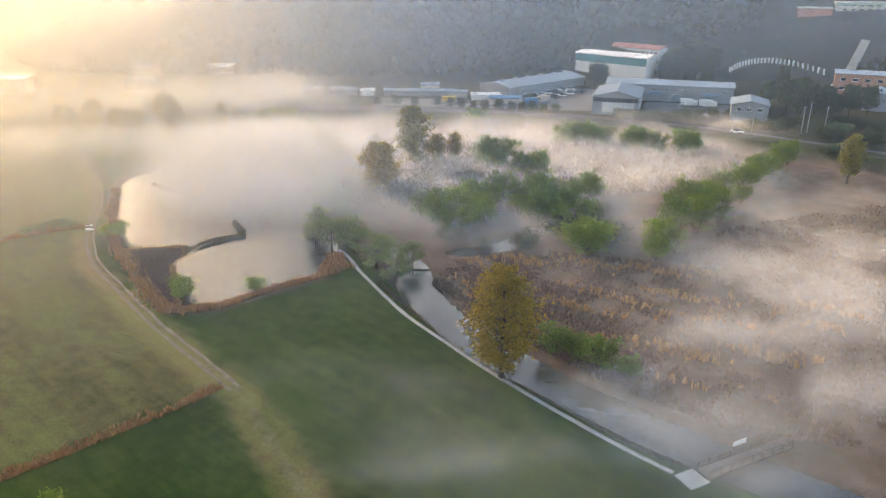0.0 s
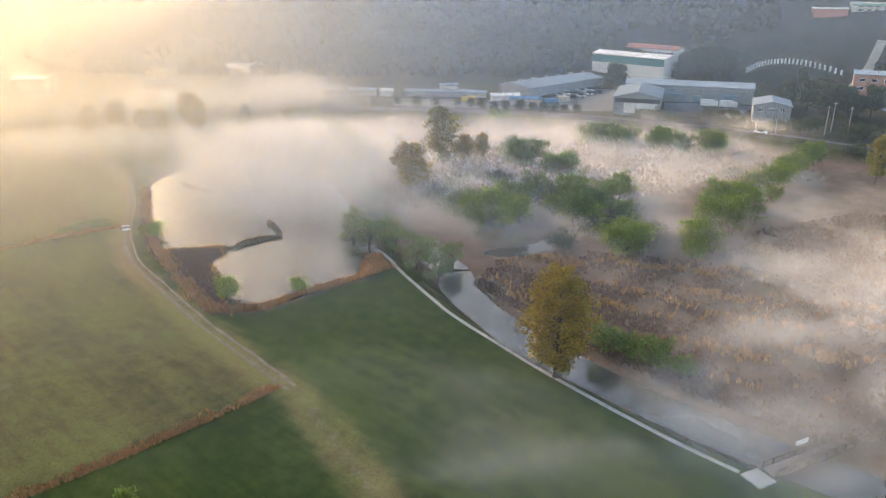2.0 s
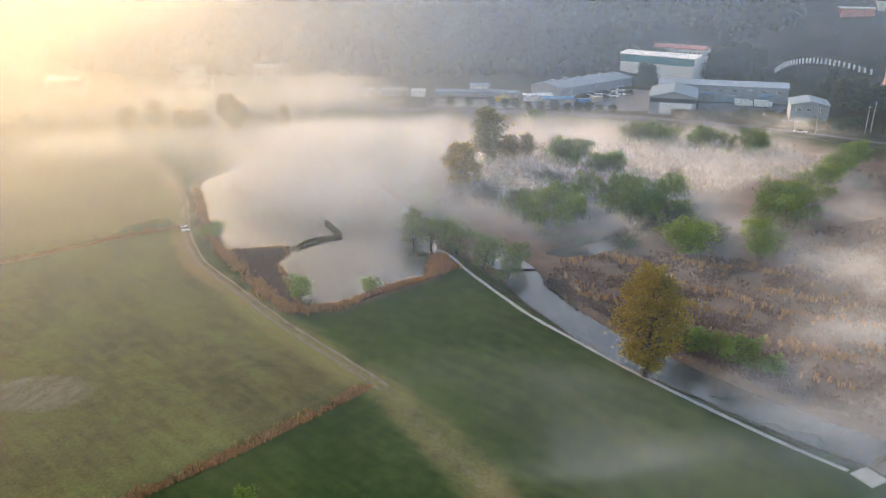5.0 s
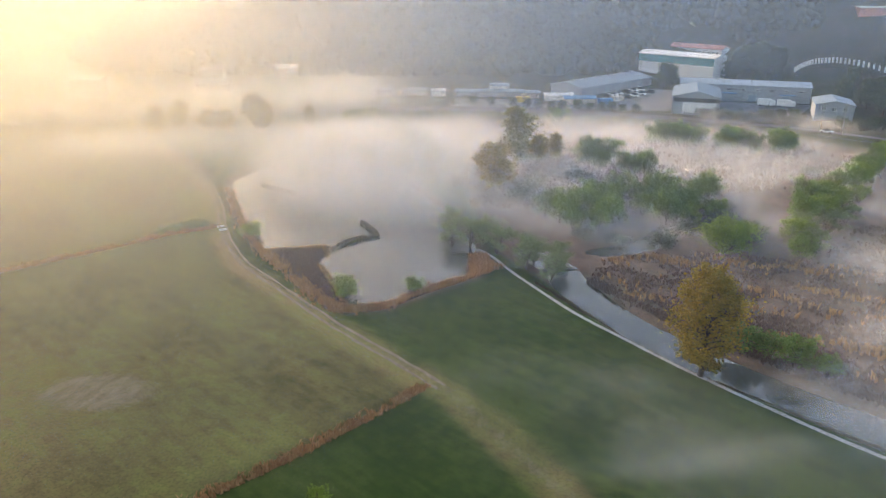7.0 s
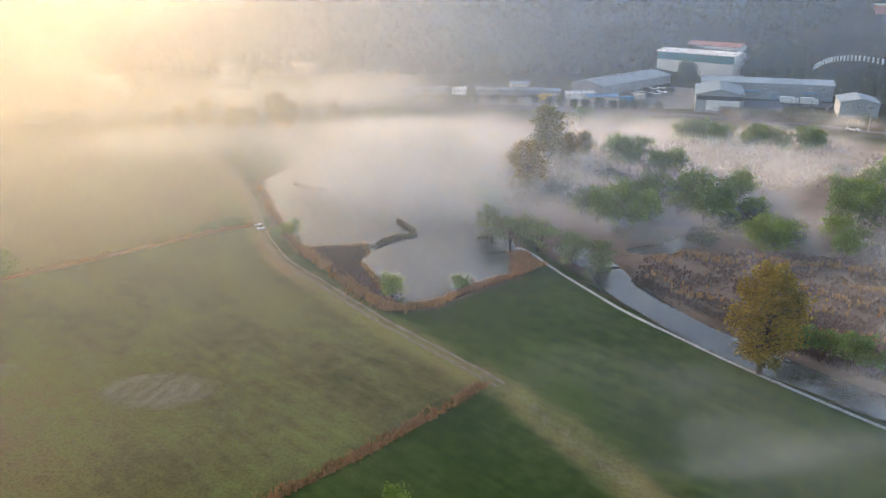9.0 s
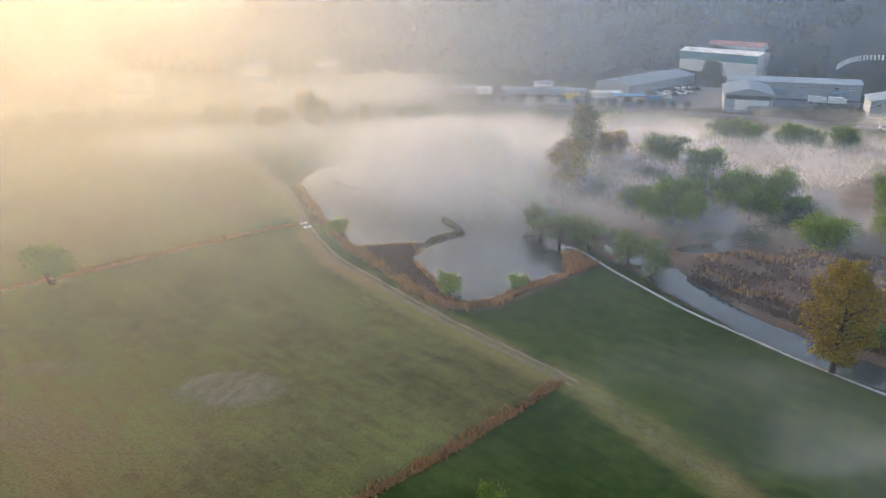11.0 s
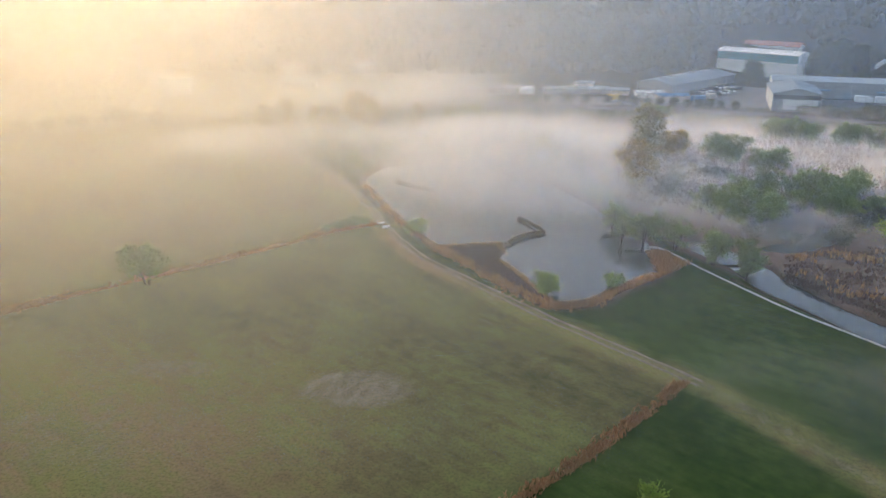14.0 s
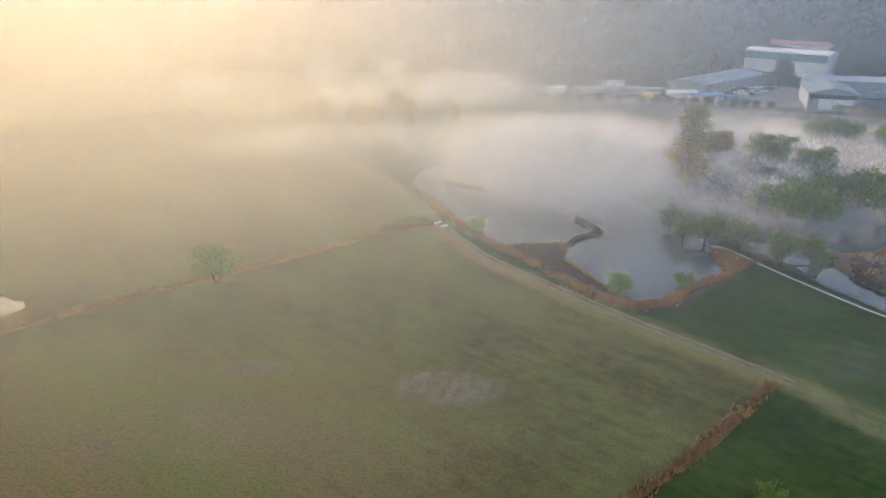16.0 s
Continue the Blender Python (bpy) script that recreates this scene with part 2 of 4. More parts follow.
def to_line(px, py, line):
    """Distance of points from a line of points."""
    best = np.full(np.shape(px), 1e9)
    for (ax, ay), (bx, by) in zip(line, line[1:]):
        dx, dy = bx - ax, by - ay
        u = np.clip(((px - ax) * dx + (py - ay) * dy) / (dx * dx + dy * dy), 0, 1)
        best = np.minimum(best, np.hypot(px - ax - u * dx, py - ay - u * dy))
    return best


def inside(px, py, poly):
    odd = np.zeros(np.shape(px), bool)
    for (ax, ay), (bx, by) in zip(poly, poly[1:] + poly[:1]):
        if ay != by:
            odd ^= ((ay > py) != (by > py)) & (px < (bx - ax) * (py - ay) / (by - ay) + ax)
    return odd


def step(v, lo, hi):
    t = np.clip((v - lo) / (hi - lo), 0, 1)
    return t * t * (3 - 2 * t)


def waves(px, py, size, seed):
    """A cheap smooth random field, about -1 to 1."""
    r, out = np.random.RandomState(seed), 0
    for k in range(6):
        a, p, s = r.uniform(0, 6.28), r.uniform(0, 6.28), size * r.uniform(0.6, 1.7)
        out = out + np.sin((px * math.cos(a) + py * math.sin(a)) * 6.28 / s + p)
    return np.clip(out / 3.2, -1, 1)


ROAD_X, ROAD_Y = [p[0] for p in ROAD], [p[1] for p in ROAD]


def hill(px, py):
    top = np.interp(px, (-420, -300, -262, -218, -150, 0, 150, 400, 900), (0, 2, 9, 21, 46, 95, 130, 150, 160))
    foot = np.interp(px, (-420, -200, 0, 150, 300, 700), (380, 352, 372, 355, 300, 250))
    rise = step(py - foot, 0, 330) * 0.65 + np.clip((py - foot) / 330, 0, 1) * 0.35
    back = 1 - 0.6 * step(py, 900, 2000)
    return top * rise * back * (1 + 0.10 * waves(px, py, 170, 5))


def height(px, py):
    px, py = np.asarray(px, float), np.asarray(py, float)
    h = 0.06 * waves(px, py, 40, 1)
    beyond = py - np.interp(px, ROAD_X, ROAD_Y)
    h = h + 3.6 * step(beyond, -16, -3) + 1.4 * step(beyond, 10, 60)
    far = step(np.hypot(px + 60, py - 200), 650, 1000)
    h = h * (1 - far) + hill(px, py)
    dp = np.where(inside(px, py, POND), -1, 1) * to_line(px, py, POND + POND[:1])
    wet = step(-dp, -3.0, 0.4)
    wet = wet * (1 - 0.9 * step(-to_line(px, py, SPIT), -1.1 - 0.35 * waves(px, py, 5, 4), -0.3)) * (1 - 0.85 * step(-to_line(px, py, ISLET), -1.5 - 0.8 * waves(px, py, 6, 6), -0.3))
    wet = np.maximum(wet, step(-to_line(px, py, CANAL), -4.9, -2.6))
    wet = np.maximum(wet, step(-to_line(px, py, POOL), -4.0 - 1.5 * waves(px, py, 9, 8), -1.5))
    wet = np.maximum(wet, 0.62 * step(-to_line(px, py, PUDDLE), -5.5 - 1.8 * waves(px, py, 6, 12), -2.0))
    wet = np.maximum(wet, step(-to_line(px, py, [(-900, 640), (-420, 675), (-250, 720)]), -30, -12) * (hill(px, py) < 1))
    dl = np.minimum(to_line(px, py, DITCH_A), to_line(px, py, DITCH_B))
    h = h - 1.3 * wet - 0.45 * step(-dl, -1.5, -0.2)
    return h


def at(x, y):
    return float(height(np.array([x]), np.array([y]))[0])


def bare_mesh(name, co, faces, material, smooth=False):
    me = bpy.data.meshes.new(name)
    me.from_pydata(np.asarray(co).tolist(), [], np.asarray(faces).tolist() if not isinstance(faces, list) else faces)
    me.materials.append(material)
    if smooth:
        me.shade_smooth()
    me.update()
    return me


def sheet(name, xs, ys, zfun, material, smooth=True, keep=None):
    gx, gy = np.meshgrid(xs, ys)
    gz = zfun(gx, gy)
    nx, ny = len(xs), len(ys)
    i = np.arange(nx * ny).reshape(ny, nx)
    f = np.stack([i[:-1, :-1], i[:-1, 1:], i[1:, 1:], i[1:, :-1]], -1).reshape(-1, 4)
    if keep is not None:
        f = f[keep.ravel()[f].max(1)]
    return bare_mesh(name, np.stack([gx, gy, gz], -1).reshape(-1, 3), f, material, smooth), gx.ravel(), gy.ravel()


def give(me, name, values):
    me.attributes.new(name, "FLOAT", "POINT").data.foreach_set("value", np.asarray(values, np.float32))


def part(name, data, parent, label="", m=None):
    ob = new(name, data)
    ob.parent = parent
    if m is not None:
        ob.matrix_basis = m
    if label:
        tagged(ob, label)
    return ob


# ---------------------------------------------------------------- ground
def spread(lo, hi, fine, out):
    core = list(np.arange(lo, hi + 0.01, fine))
    s, a, b = fine, lo, hi
    left, right = [], []
    while a > -out or b < out:
        s *= 1.22
        a, b = a - s, b + s
        left.append(a)
        right.append(b)
    return np.array(left[::-1] + core + right)


xs, ys = spread(-182, 122, 1.0, 3800), spread(48, 330, 1.0, 4000)
me, gx, gy = sheet("ground", xs, ys, height, M_GROUND)
xl = np.interp(gy, [p[1] for p in TRACK_L][::-1], [p[0] for p in TRACK_L][::-1])
xr = np.interp(gy, [p[1] for p in TRACK_R][::-1], [p[0] for p in TRACK_R][::-1])
yb = np.interp(gx, [p[0] for p in DITCH_B][::-1], [p[1] for p in DITCH_B][::-1])
brown = np.where(gx < xl, 0.52, 0.10) + 0.42 * step(-gx, 70, 120) * step(-gy, -118, -72)
brown = brown + np.where((gx < xl) & (gy > yb) & (gx < -90), 0.12, 0)
da = np.interp(gx, [p[0] for p in DITCH_A][::-1], [p[1] for p in DITCH_A][::-1])
brown = np.where((gx < xl) & (gy < da), 0.14, brown)
brown = brown + 0.5 * step(-to_line(gx, gy, TRACK_L), -5, -1.5) * (0.7 + 0.3 * waves(gx, gy, 8, 3))
brown = brown + 0.14 * step(-np.abs(to_line(gx, gy, [(-29, 84), (-5, 60)])), -6, 0)
bare = 0.66 * (1 - step(np.hypot((gx + 88) / 10.5, (gy - 92) / 6.5), 0.6, 1.15)) + 0.52 * (1 - step(np.hypot((gx + 118) / 11, (gy - 97) / 4.0), 0.4, 1.2))
bare = np.maximum(bare, 0.42 * (1 - step(np.hypot((gx + 125) / 30, (gy - 80) / 16), 0.3, 1.1)))
bare = np.maximum(bare, 0.46 * step(-to_line(gx, gy, TRACK_L), -2.0, -0.8))
east = gx - np.interp(gy, [52, 75, 92, 106, 134, 150, 200, 300], [62, 32, 12, 1, -17, -26, -33, -60])
marsh = step(east, -1, 2) * step(-(gy - np.interp(gx, ROAD_X, ROAD_Y)), 4, 16)
marsh = np.maximum(marsh, (1 - step(to_line(gx, gy, POND + POND[:1]), 1.5, 5)))
marsh = np.maximum(marsh, inside(gx, gy, [(-77.2, 153), (-63, 155), (-62, 144), (-54, 120), (-58, 120.5), (-66, 131)]) * 1.0)
wood = np.maximum(step(hill(gx, gy), 0.8, 3), 0.8 * step(gy - np.interp(gx, ROAD_X, ROAD_Y), -14, 6) * step(gx, -130, -60))
mud = step(-height(gx, gy), 0.42, 0.8)
for key, v in (("brown", brown), ("bare", bare), ("marsh", marsh), ("wood", wood), ("mud", mud)):
    give(me, key, np.broadcast_to(v, gx.shape))
tagged(new("ground", me), "misty green pasture, brown soil and marsh reaching wooded hills", "ground", kind="structure")


def water(name, label, x0, x1, y0, y1, z):
    m, _, _ = sheet(name, np.array([x0, x1]), np.array([y0, y1]), lambda a, b: a * 0 + z, M_WATER, False)
    return tagged(new(name, m), label, "water", kind="structure")


water("pond_water", "still pond water mirroring the bright morning sky", -104, -28, 119, 230, -0.50)
water("canal_water", "still narrow canal beside the path, mirroring sky", -18, 72, 50, 142, -0.56)
water("marsh_water", "shallow open water between marsh bushes", -22, 20, 143, 175, -0.53)

water("field_water", "shallow bright flood water on the field", -205, -160, 108, 136, -0.50)
water("river_water", "distant bright river in sunlit haze", -1000, -230, 590, 760, -0.62)


def ribbon(name, line, offsets, z, material, wobble=0.0, stepm=1.2):
    """Strips that follow a line on the ground; offsets: pairs of (from, to) across it, metres."""
    p = np.array(line, float)
    d = np.r_[0, np.cumsum(np.hypot(*np.diff(p, axis=0).T))]
    # rounded course through the corners
    s = np.arange(0, d[-1], stepm)
    x, y = np.interp(s, d, p[:, 0]), np.interp(s, d, p[:, 1])
    k = np.ones(9) / 9
    x = np.convolve(np.pad(x, 4, "edge"), k, "valid")
    y = np.convolve(np.pad(y, 4, "edge"), k, "valid")
    tx, ty = np.gradient(x), np.gradient(y)
    ln = np.hypot(tx, ty)
    nx, ny = ty / ln, -tx / ln
    co, fa = [], []
    for a, b in offsets:
        wa = wobble * waves(s, s * 0, 7, int(abs(a) * 50) + 3)
        wb = wobble * waves(s, s * 0, 6, int(abs(b) * 50) + 9)
        base = len(co)
        for i in range(len(s)):
            for o in (a + wa[i], b + wb[i]):
                co.append((x[i] + nx[i] * o, y[i] + ny[i] * o))
        n = len(s)
        fa += [[base + 2 * i, base + 2 * i + 1, base + 2 * i + 3, base + 2 * i + 2] for i in range(n - 1)]
    co = np.array(co)
    return bare_mesh(name, np.c_[co, height(co[:, 0], co[:, 1]) + z], fa, material)


tagged(new("farm_track", ribbon("farm_track", TRACK_L[:13], [(-1.05, -0.5), (0.5, 1.05)], 0.05, M_TRACK, 0.14)), "pale double-rutted earth farm track across the pasture", "track", kind="structure")
tagged(new("canal_path", ribbon("canal_path", TRACK_R, [(-0.20, 0.20)], 0.06, M_PATHMID, 0.03)), "worn narrow walking path beside the canal", "path", kind="structure")
tagged(new("path_edging", ribbon("path_edging", TRACK_R, [(-0.38, -0.20), (0.20, 0.38)], 0.10, M_CONC, 0.02)), "pale concrete edging strips of the canal path", "path", kind="structure")
tagged(new("road", ribbon("road", ROAD, [(-4.2, 4.2)], 0.12, M_ASPHALT, 0, 3)), "grey asphalt country road on a low embankment", "road", kind="structure")

# paving slabs laid between the edging strips, one by one
canal_path = bpy.data.objects["canal_path"]
slab_mesh = bpy.data.meshes.new("paving_slab")
bm = bmesh.new()
bmesh.ops.create_cube(bm, size=1.0, matrix=Matrix.Diagonal((0.36, 0.52, 0.09, 1)))
bmesh.ops.bevel(bm, geom=[e for e in bm.edges if e.verts[0].co.z > 0 and e.verts[1].co.z > 0], offset=0.02, segments=1, affect="EDGES")
bm.to_mesh(slab_mesh)
bm.free()
slab_mesh.materials.append(M_CONC)
p = np.array(TRACK_R)
dist = np.r_[0, np.cumsum(np.hypot(*np.diff(p, axis=0).T))]
for s in np.arange(0.5, dist[-1] - 0.5, 0.82):
    a, c = (np.array([np.interp(s + o, dist, p[:, k]) for k in (0, 1)]) for o in (-2.5, 2.5))
    m = np.mean([[np.interp(s + o, dist, p[:, k]) for k in (0, 1)] for o in (-4, -2, 0, 2, 4)], axis=0)
    part("paving_slab", slab_mesh, canal_path, "", pose(m[0], m[1], at(*m) + 0.07, 0, 0, math.degrees(math.atan2(c[1] - a[1], c[0] - a[0])) - 90))

# ---------------------------------------------------------------- mist
# centre x, y; reach x, y; thickness; height that it fills
BANKS = [(-66, 222, 27, 20, 1.1, 15), (-42, 200, 17, 18, 1.0, 11), (-60, 198, 24, 18, 0.9, 11), (-48, 178, 18, 12, 0.45, 6), (-150, 238, 32, 12, 0.85, 8),
         (-105, 255, 40, 16, 0.7, 7), (-25, 262, 65, 26, 0.68, 8), (60, 262, 46, 18, 0.42, 6), (15, 232, 60, 26, 0.66, 6.5), (75, 205, 35, 25, 0.20, 5),
         (72, 128, 36, 30, 0.34, 7), (95, 103, 38, 32, 0.36, 8), (46, 92, 20, 18, 0.45, 6), (27, 77, 15, 14, 0.50, 5), (10, 166, 36, 16, 0.34, 5),
         (-4, 76, 30, 16, 0.30, 5), (-24, 96, 18, 12, 0.26, 4), (20, 100, 12, 12, 0.34, 5), (-250, 372, 22, 9, 0.7, 14), (-98, 312, 40, 14, 0.7, 16),
         (-180, 300, 60, 18, 0.3, 9), (-14, 200, 30, 22, 0.62, 6), (118, 140, 34, 38, 0.36, 7), (25, 195, 60, 34, 0.40, 6), (0, 124, 12, 16, 0.2, 4), (38, 130, 34, 20, 0.2, 5)]


def fog_density(px, py, z):
    d = 0
    for cx, cy, rx, ry, amp, top in BANKS:
        d = d + amp * np.exp(-((px - cx) / rx) ** 2 - ((py - cy) / ry) ** 2) * (1 - step(z + 0 * px, 0.25 * top, 1.25 * top))
    return np.clip(d, 0, 1.1)


mist = tagged(new("morning_mist"), "white morning mist billowing over pond and marsh", "mist", kind="stuff")
for k in range(63):
    y = 48 + 3.4 * k + 0.035 * k * k
    xs, zs = np.arange(-330, 231, 4.0), np.array([0, 0.5, 1.2, 2.2, 3.5, 5, 7, 9, 11.5, 14.5, 18, 22])
    gx, gz = np.meshgrid(xs, zs)
    gy = y + min(0.9, 58 / y) * gz + 1.2 * waves(gx, gz, 60, 50 + k)
    dens = fog_density(gx, gy, gz)
    if dens.max() < 0.03:
        continue
    me, _, _ = sheet("mist_curtain", xs, zs, lambda p, q: 0 * p, M_MIST, True, dens > 0.05)
    me.vertices.foreach_set("co", np.stack([gx, gy, gz + np.maximum(height(gx, gy) * 0.9, -0.4)], -1).ravel())
    me.update()
    give(me, "thickness", dens.ravel())
    give(me, "base", (step(gz, -0.1, 3.0) * step(dens, 0.04, 0.14) * (0.95 + 0.018 * k)).ravel())
    part("mist_curtain", me, mist)

haze = tagged(new("morning_haze"), "thin sunlit haze filling the valley air", "mist", kind="stuff")
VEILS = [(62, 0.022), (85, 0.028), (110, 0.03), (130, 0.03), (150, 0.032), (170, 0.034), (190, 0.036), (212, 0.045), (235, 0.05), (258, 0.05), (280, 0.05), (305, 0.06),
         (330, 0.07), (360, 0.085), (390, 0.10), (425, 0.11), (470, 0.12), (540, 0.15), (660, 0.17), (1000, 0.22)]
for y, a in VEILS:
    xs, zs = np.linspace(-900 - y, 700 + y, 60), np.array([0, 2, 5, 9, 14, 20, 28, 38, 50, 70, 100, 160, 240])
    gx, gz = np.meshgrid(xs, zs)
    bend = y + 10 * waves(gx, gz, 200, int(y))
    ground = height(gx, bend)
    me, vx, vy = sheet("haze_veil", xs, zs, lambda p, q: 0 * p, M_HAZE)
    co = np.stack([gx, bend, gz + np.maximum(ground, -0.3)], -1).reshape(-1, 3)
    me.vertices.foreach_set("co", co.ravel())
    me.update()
    # extra thickness on the left stands in for the glow towards the sun
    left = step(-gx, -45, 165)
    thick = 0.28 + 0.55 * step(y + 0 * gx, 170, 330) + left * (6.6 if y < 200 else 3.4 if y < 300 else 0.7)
    # share of warm tint: sun glow put into the haze colour on the left
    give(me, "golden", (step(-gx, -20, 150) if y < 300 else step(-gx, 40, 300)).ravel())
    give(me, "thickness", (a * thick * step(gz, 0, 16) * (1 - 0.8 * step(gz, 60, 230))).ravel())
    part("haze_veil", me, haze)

# ---------------------------------------------------------------- plants


def tube(co, fa, pts, radii, sides=6):
    base = len(co)
    for i, (p, r) in enumerate(zip(pts, radii)):
        p = Vector(p)
        d = Vector(pts[min(i + 1, len(pts) - 1)]) - Vector(pts[max(i - 1, 0)])
        u = d.orthogonal().normalized()
        v = d.cross(u).normalized()
        for k in range(sides):
            a = 6.2832 * k / sides
            co.append(tuple(p + (u * math.cos(a) + v * math.sin(a)) * r))
    for i in range(len(pts) - 1):
        for k in range(sides):
            a, b = base + i * sides + k, base + i * sides + (k + 1) % sides
            fa.append((a, b, b + sides, a + sides))


def leaves(centres, size, rng, name, material, droop=0.0):
    """One mesh of small bent leaf sprays, each facing its own way."""
    n = len(centres)
    d = rng.normal(size=(n, 3))
    d /= np.linalg.norm(d, axis=1)[:, None]
    e = rng.normal(size=(n, 3))
    e[:, 2] -= droop * 3
    e -= (e * d).sum(1)[:, None] * d
    e /= np.linalg.norm(e, axis=1)[:, None]
    s = (size * rng.uniform(0.6, 1.35, n))[:, None]
    w = np.cross(d, e)
    c = np.asarray(centres)
    co = np.stack([c - e * s, c + w * s * 0.62 + d * s * 0.25, c + e * s, c - w * s * 0.62 + d * s * 0.25], 1).reshape(-1, 3)
    i = np.arange(n)[:, None] * 4
    fa = np.concatenate([i + [[0, 1, 2]], i + [[0, 2, 3]]])
    return bare_mesh(name, co, fa, material)


def tree_meshes(seed, tall, profile, nlimb, nleaf, size, material, trunk_r, clear=0.15, stems=1, lean=0.03, droop=0.0, clump=1.0):
    """profile(u): crown radius at the share u of the height. Returns wood and crown meshes."""
    rng = np.random.RandomState(seed)
    co, fa, tips = [], [], []
    for s in range(stems):
        a0 = rng.uniform(0, 6.28)
        off = 0.0 if stems == 1 else profile(0.6) * 0.55
        base = (0.25 * math.cos(a0) * (stems > 1), 0.25 * math.sin(a0) * (stems > 1), -0.3)
        trunk = []
        for k in range(7):
            u = k / 6
            trunk.append((base[0] + math.cos(a0) * off * u + rng.normal() * lean * tall * u * 0.5, base[1] + math.sin(a0) * off * u + rng.normal() * lean * tall * u * 0.5, -0.3 + u * tall * 0.94))
        tube(co, fa, trunk, [trunk_r * (1.25 if k == 0 else 1 - 0.92 * k / 6) for k in range(7)], 7)
        tr = np.array(trunk)
        for q in range(nlimb // stems):
            u = clear + (0.93 - clear) * (q + rng.uniform(0, 1)) / (nlimb // stems)
            st = np.array([np.interp(u * 0.94, np.linspace(0, 0.94, 7), tr[:, j]) for j in range(3)])
            a = q * 2.4 + rng.uniform(-0.5, 0.5)
            r = profile(u) * rng.uniform(0.65, 1.05)
            up = r * rng.uniform(0.25, 0.8) * (1 - droop)
            end = st + np.array([math.cos(a) * r, math.sin(a) * r, up])
            mid = st * 0.5 + end * 0.5 + np.array([0, 0, r * 0.08])
            tube(co, fa, [st, mid, end], [trunk_r * 0.36 * (1.1 - u), trunk_r * 0.2 * (1.1 - u), 0.02], 4)
            tips += [(st * (1 - f) + end * f, r) for f in (0.45, 0.7, 0.9, 1.05)]
    wood = bare_mesh("trunk", co, fa, M_BARK, True)
    pick = rng.randint(0, len(tips), nleaf)
    c = np.array([tips[i][0] for i in pick])
    spreadr = np.array([0.28 + 0.17 * tips[i][1] for i in pick])[:, None] * clump
    c = c + rng.normal(size=c.shape) * spreadr * np.array([1, 1, 0.8])
    c[:, 2] = np.maximum(c[:, 2], clear * tall * 0.6)
    return wood, leaves(c, size, rng, "crown", material, droop)


def egg(r, low=0.12, wide=0.42):
    return lambda u: r * max(0.06, math.sin(math.pi * min(1, max(0.0, (u - low) / (1 - low))) ** (0.72 if wide < 0.5 else 1.0))) ** 0.75


def dome(r):
    return lambda u: r * max(0.05, 1 - max(0, u - 0.25) ** 2 / 0.62) ** 0.5


KINDS = {
    "poplar": [tree_meshes(3, 19.8, egg(4.9, 0.06), 74, 8000, 0.25, M_GOLD, 0.40, 0.10, clump=0.72)],
    "tall": [tree_meshes(s, 19.0, egg(4.2), 52, 3000, 0.34, M_OLIVE, 0.36, 0.16, clump=0.75) for s in (5, 6)],
    "gold": [tree_meshes(7, 14.0, egg(4.0), 42, 2400, 0.32, M_GOLD, 0.3, 0.15, clump=0.75)],
    "row": [tree_meshes(s, 14.5, egg(3.6, 0.25), 34, 1700, 0.42, M_GOLD, 0.26, 0.28, clump=1.1) for s in (8, 9, 10)],
    "slim": [tree_meshes(11, 13.5, egg(2.2, 0.1), 40, 1500, 0.36, M_OLIVE, 0.22, 0.12)],
    "willow": [tree_meshes(s, 7.5, dome(3.6), 27, 1700, 0.20, M_WILLOW, 0.18, 0.22, stems=3, lean=0.06, clump=0.8) for s in (12, 13, 14)],
    "green": [tree_meshes(s, 8.2, dome(3.7), 26, 2000, 0.25, M_GREEN, 0.22, 0.2, stems=2, lean=0.06, clump=0.78) for s in (15, 16, 17, 28)],
    "fresh": [tree_meshes(s, 6.8, dome(3.0), 26, 1900, 0.23, M_BRIGHT, 0.18, 0.18, stems=2, lean=0.06, clump=0.8) for s in (18, 19, 29)],
    "round": [tree_meshes(20, 6.3, dome(4.6), 70, 5200, 0.24, M_BRIGHT, 0.30, 0.10, stems=3, clump=1.15)],
    "dark": [tree_meshes(s, 3.2, dome(3.2), 26, 1200, 0.26, M_DARK, 0.12, 0.05, stems=3) for s in (21, 22)],
    "shrub": [tree_meshes(23, 2.8, dome(1.4), 26, 1500, 0.14, M_BRIGHT, 0.07, 0.06, stems=3, clump=0.75)],
    "pine": [tree_meshes(s, 12.0, dome(3.6), 46, 2600, 0.34, M_DARK, 0.26, 0.2) for s in (24, 25)],
    "bare": [tree_meshes(26, 13.0, egg(3.2), 60, 260, 0.18, M_SCRUB, 0.22, 0.15)],
    "verge": [tree_meshes(27, 4.2, dome(1.9), 18, 520, 0.30, M_DARK, 0.12, 0.25)],
}


def tree(name, kind, x, y, label, scale=1.0, which=0, turn=None, group="", fat=1.0, category="tree"):
    wood, crown = KINDS[kind][which % len(KINDS[kind])]
    ob = tagged(new(name), label, category, group)
    ob.matrix_basis = pose(x, y, max(at(x, y), -0.5), 0, 0, (x * 37 + y * 53) % 360 if turn is None else turn) @ Matrix.Diagonal((scale * fat, scale * fat, scale, 1))
    part("trunk", wood, ob)
    part("crown", crown, ob)
    return ob


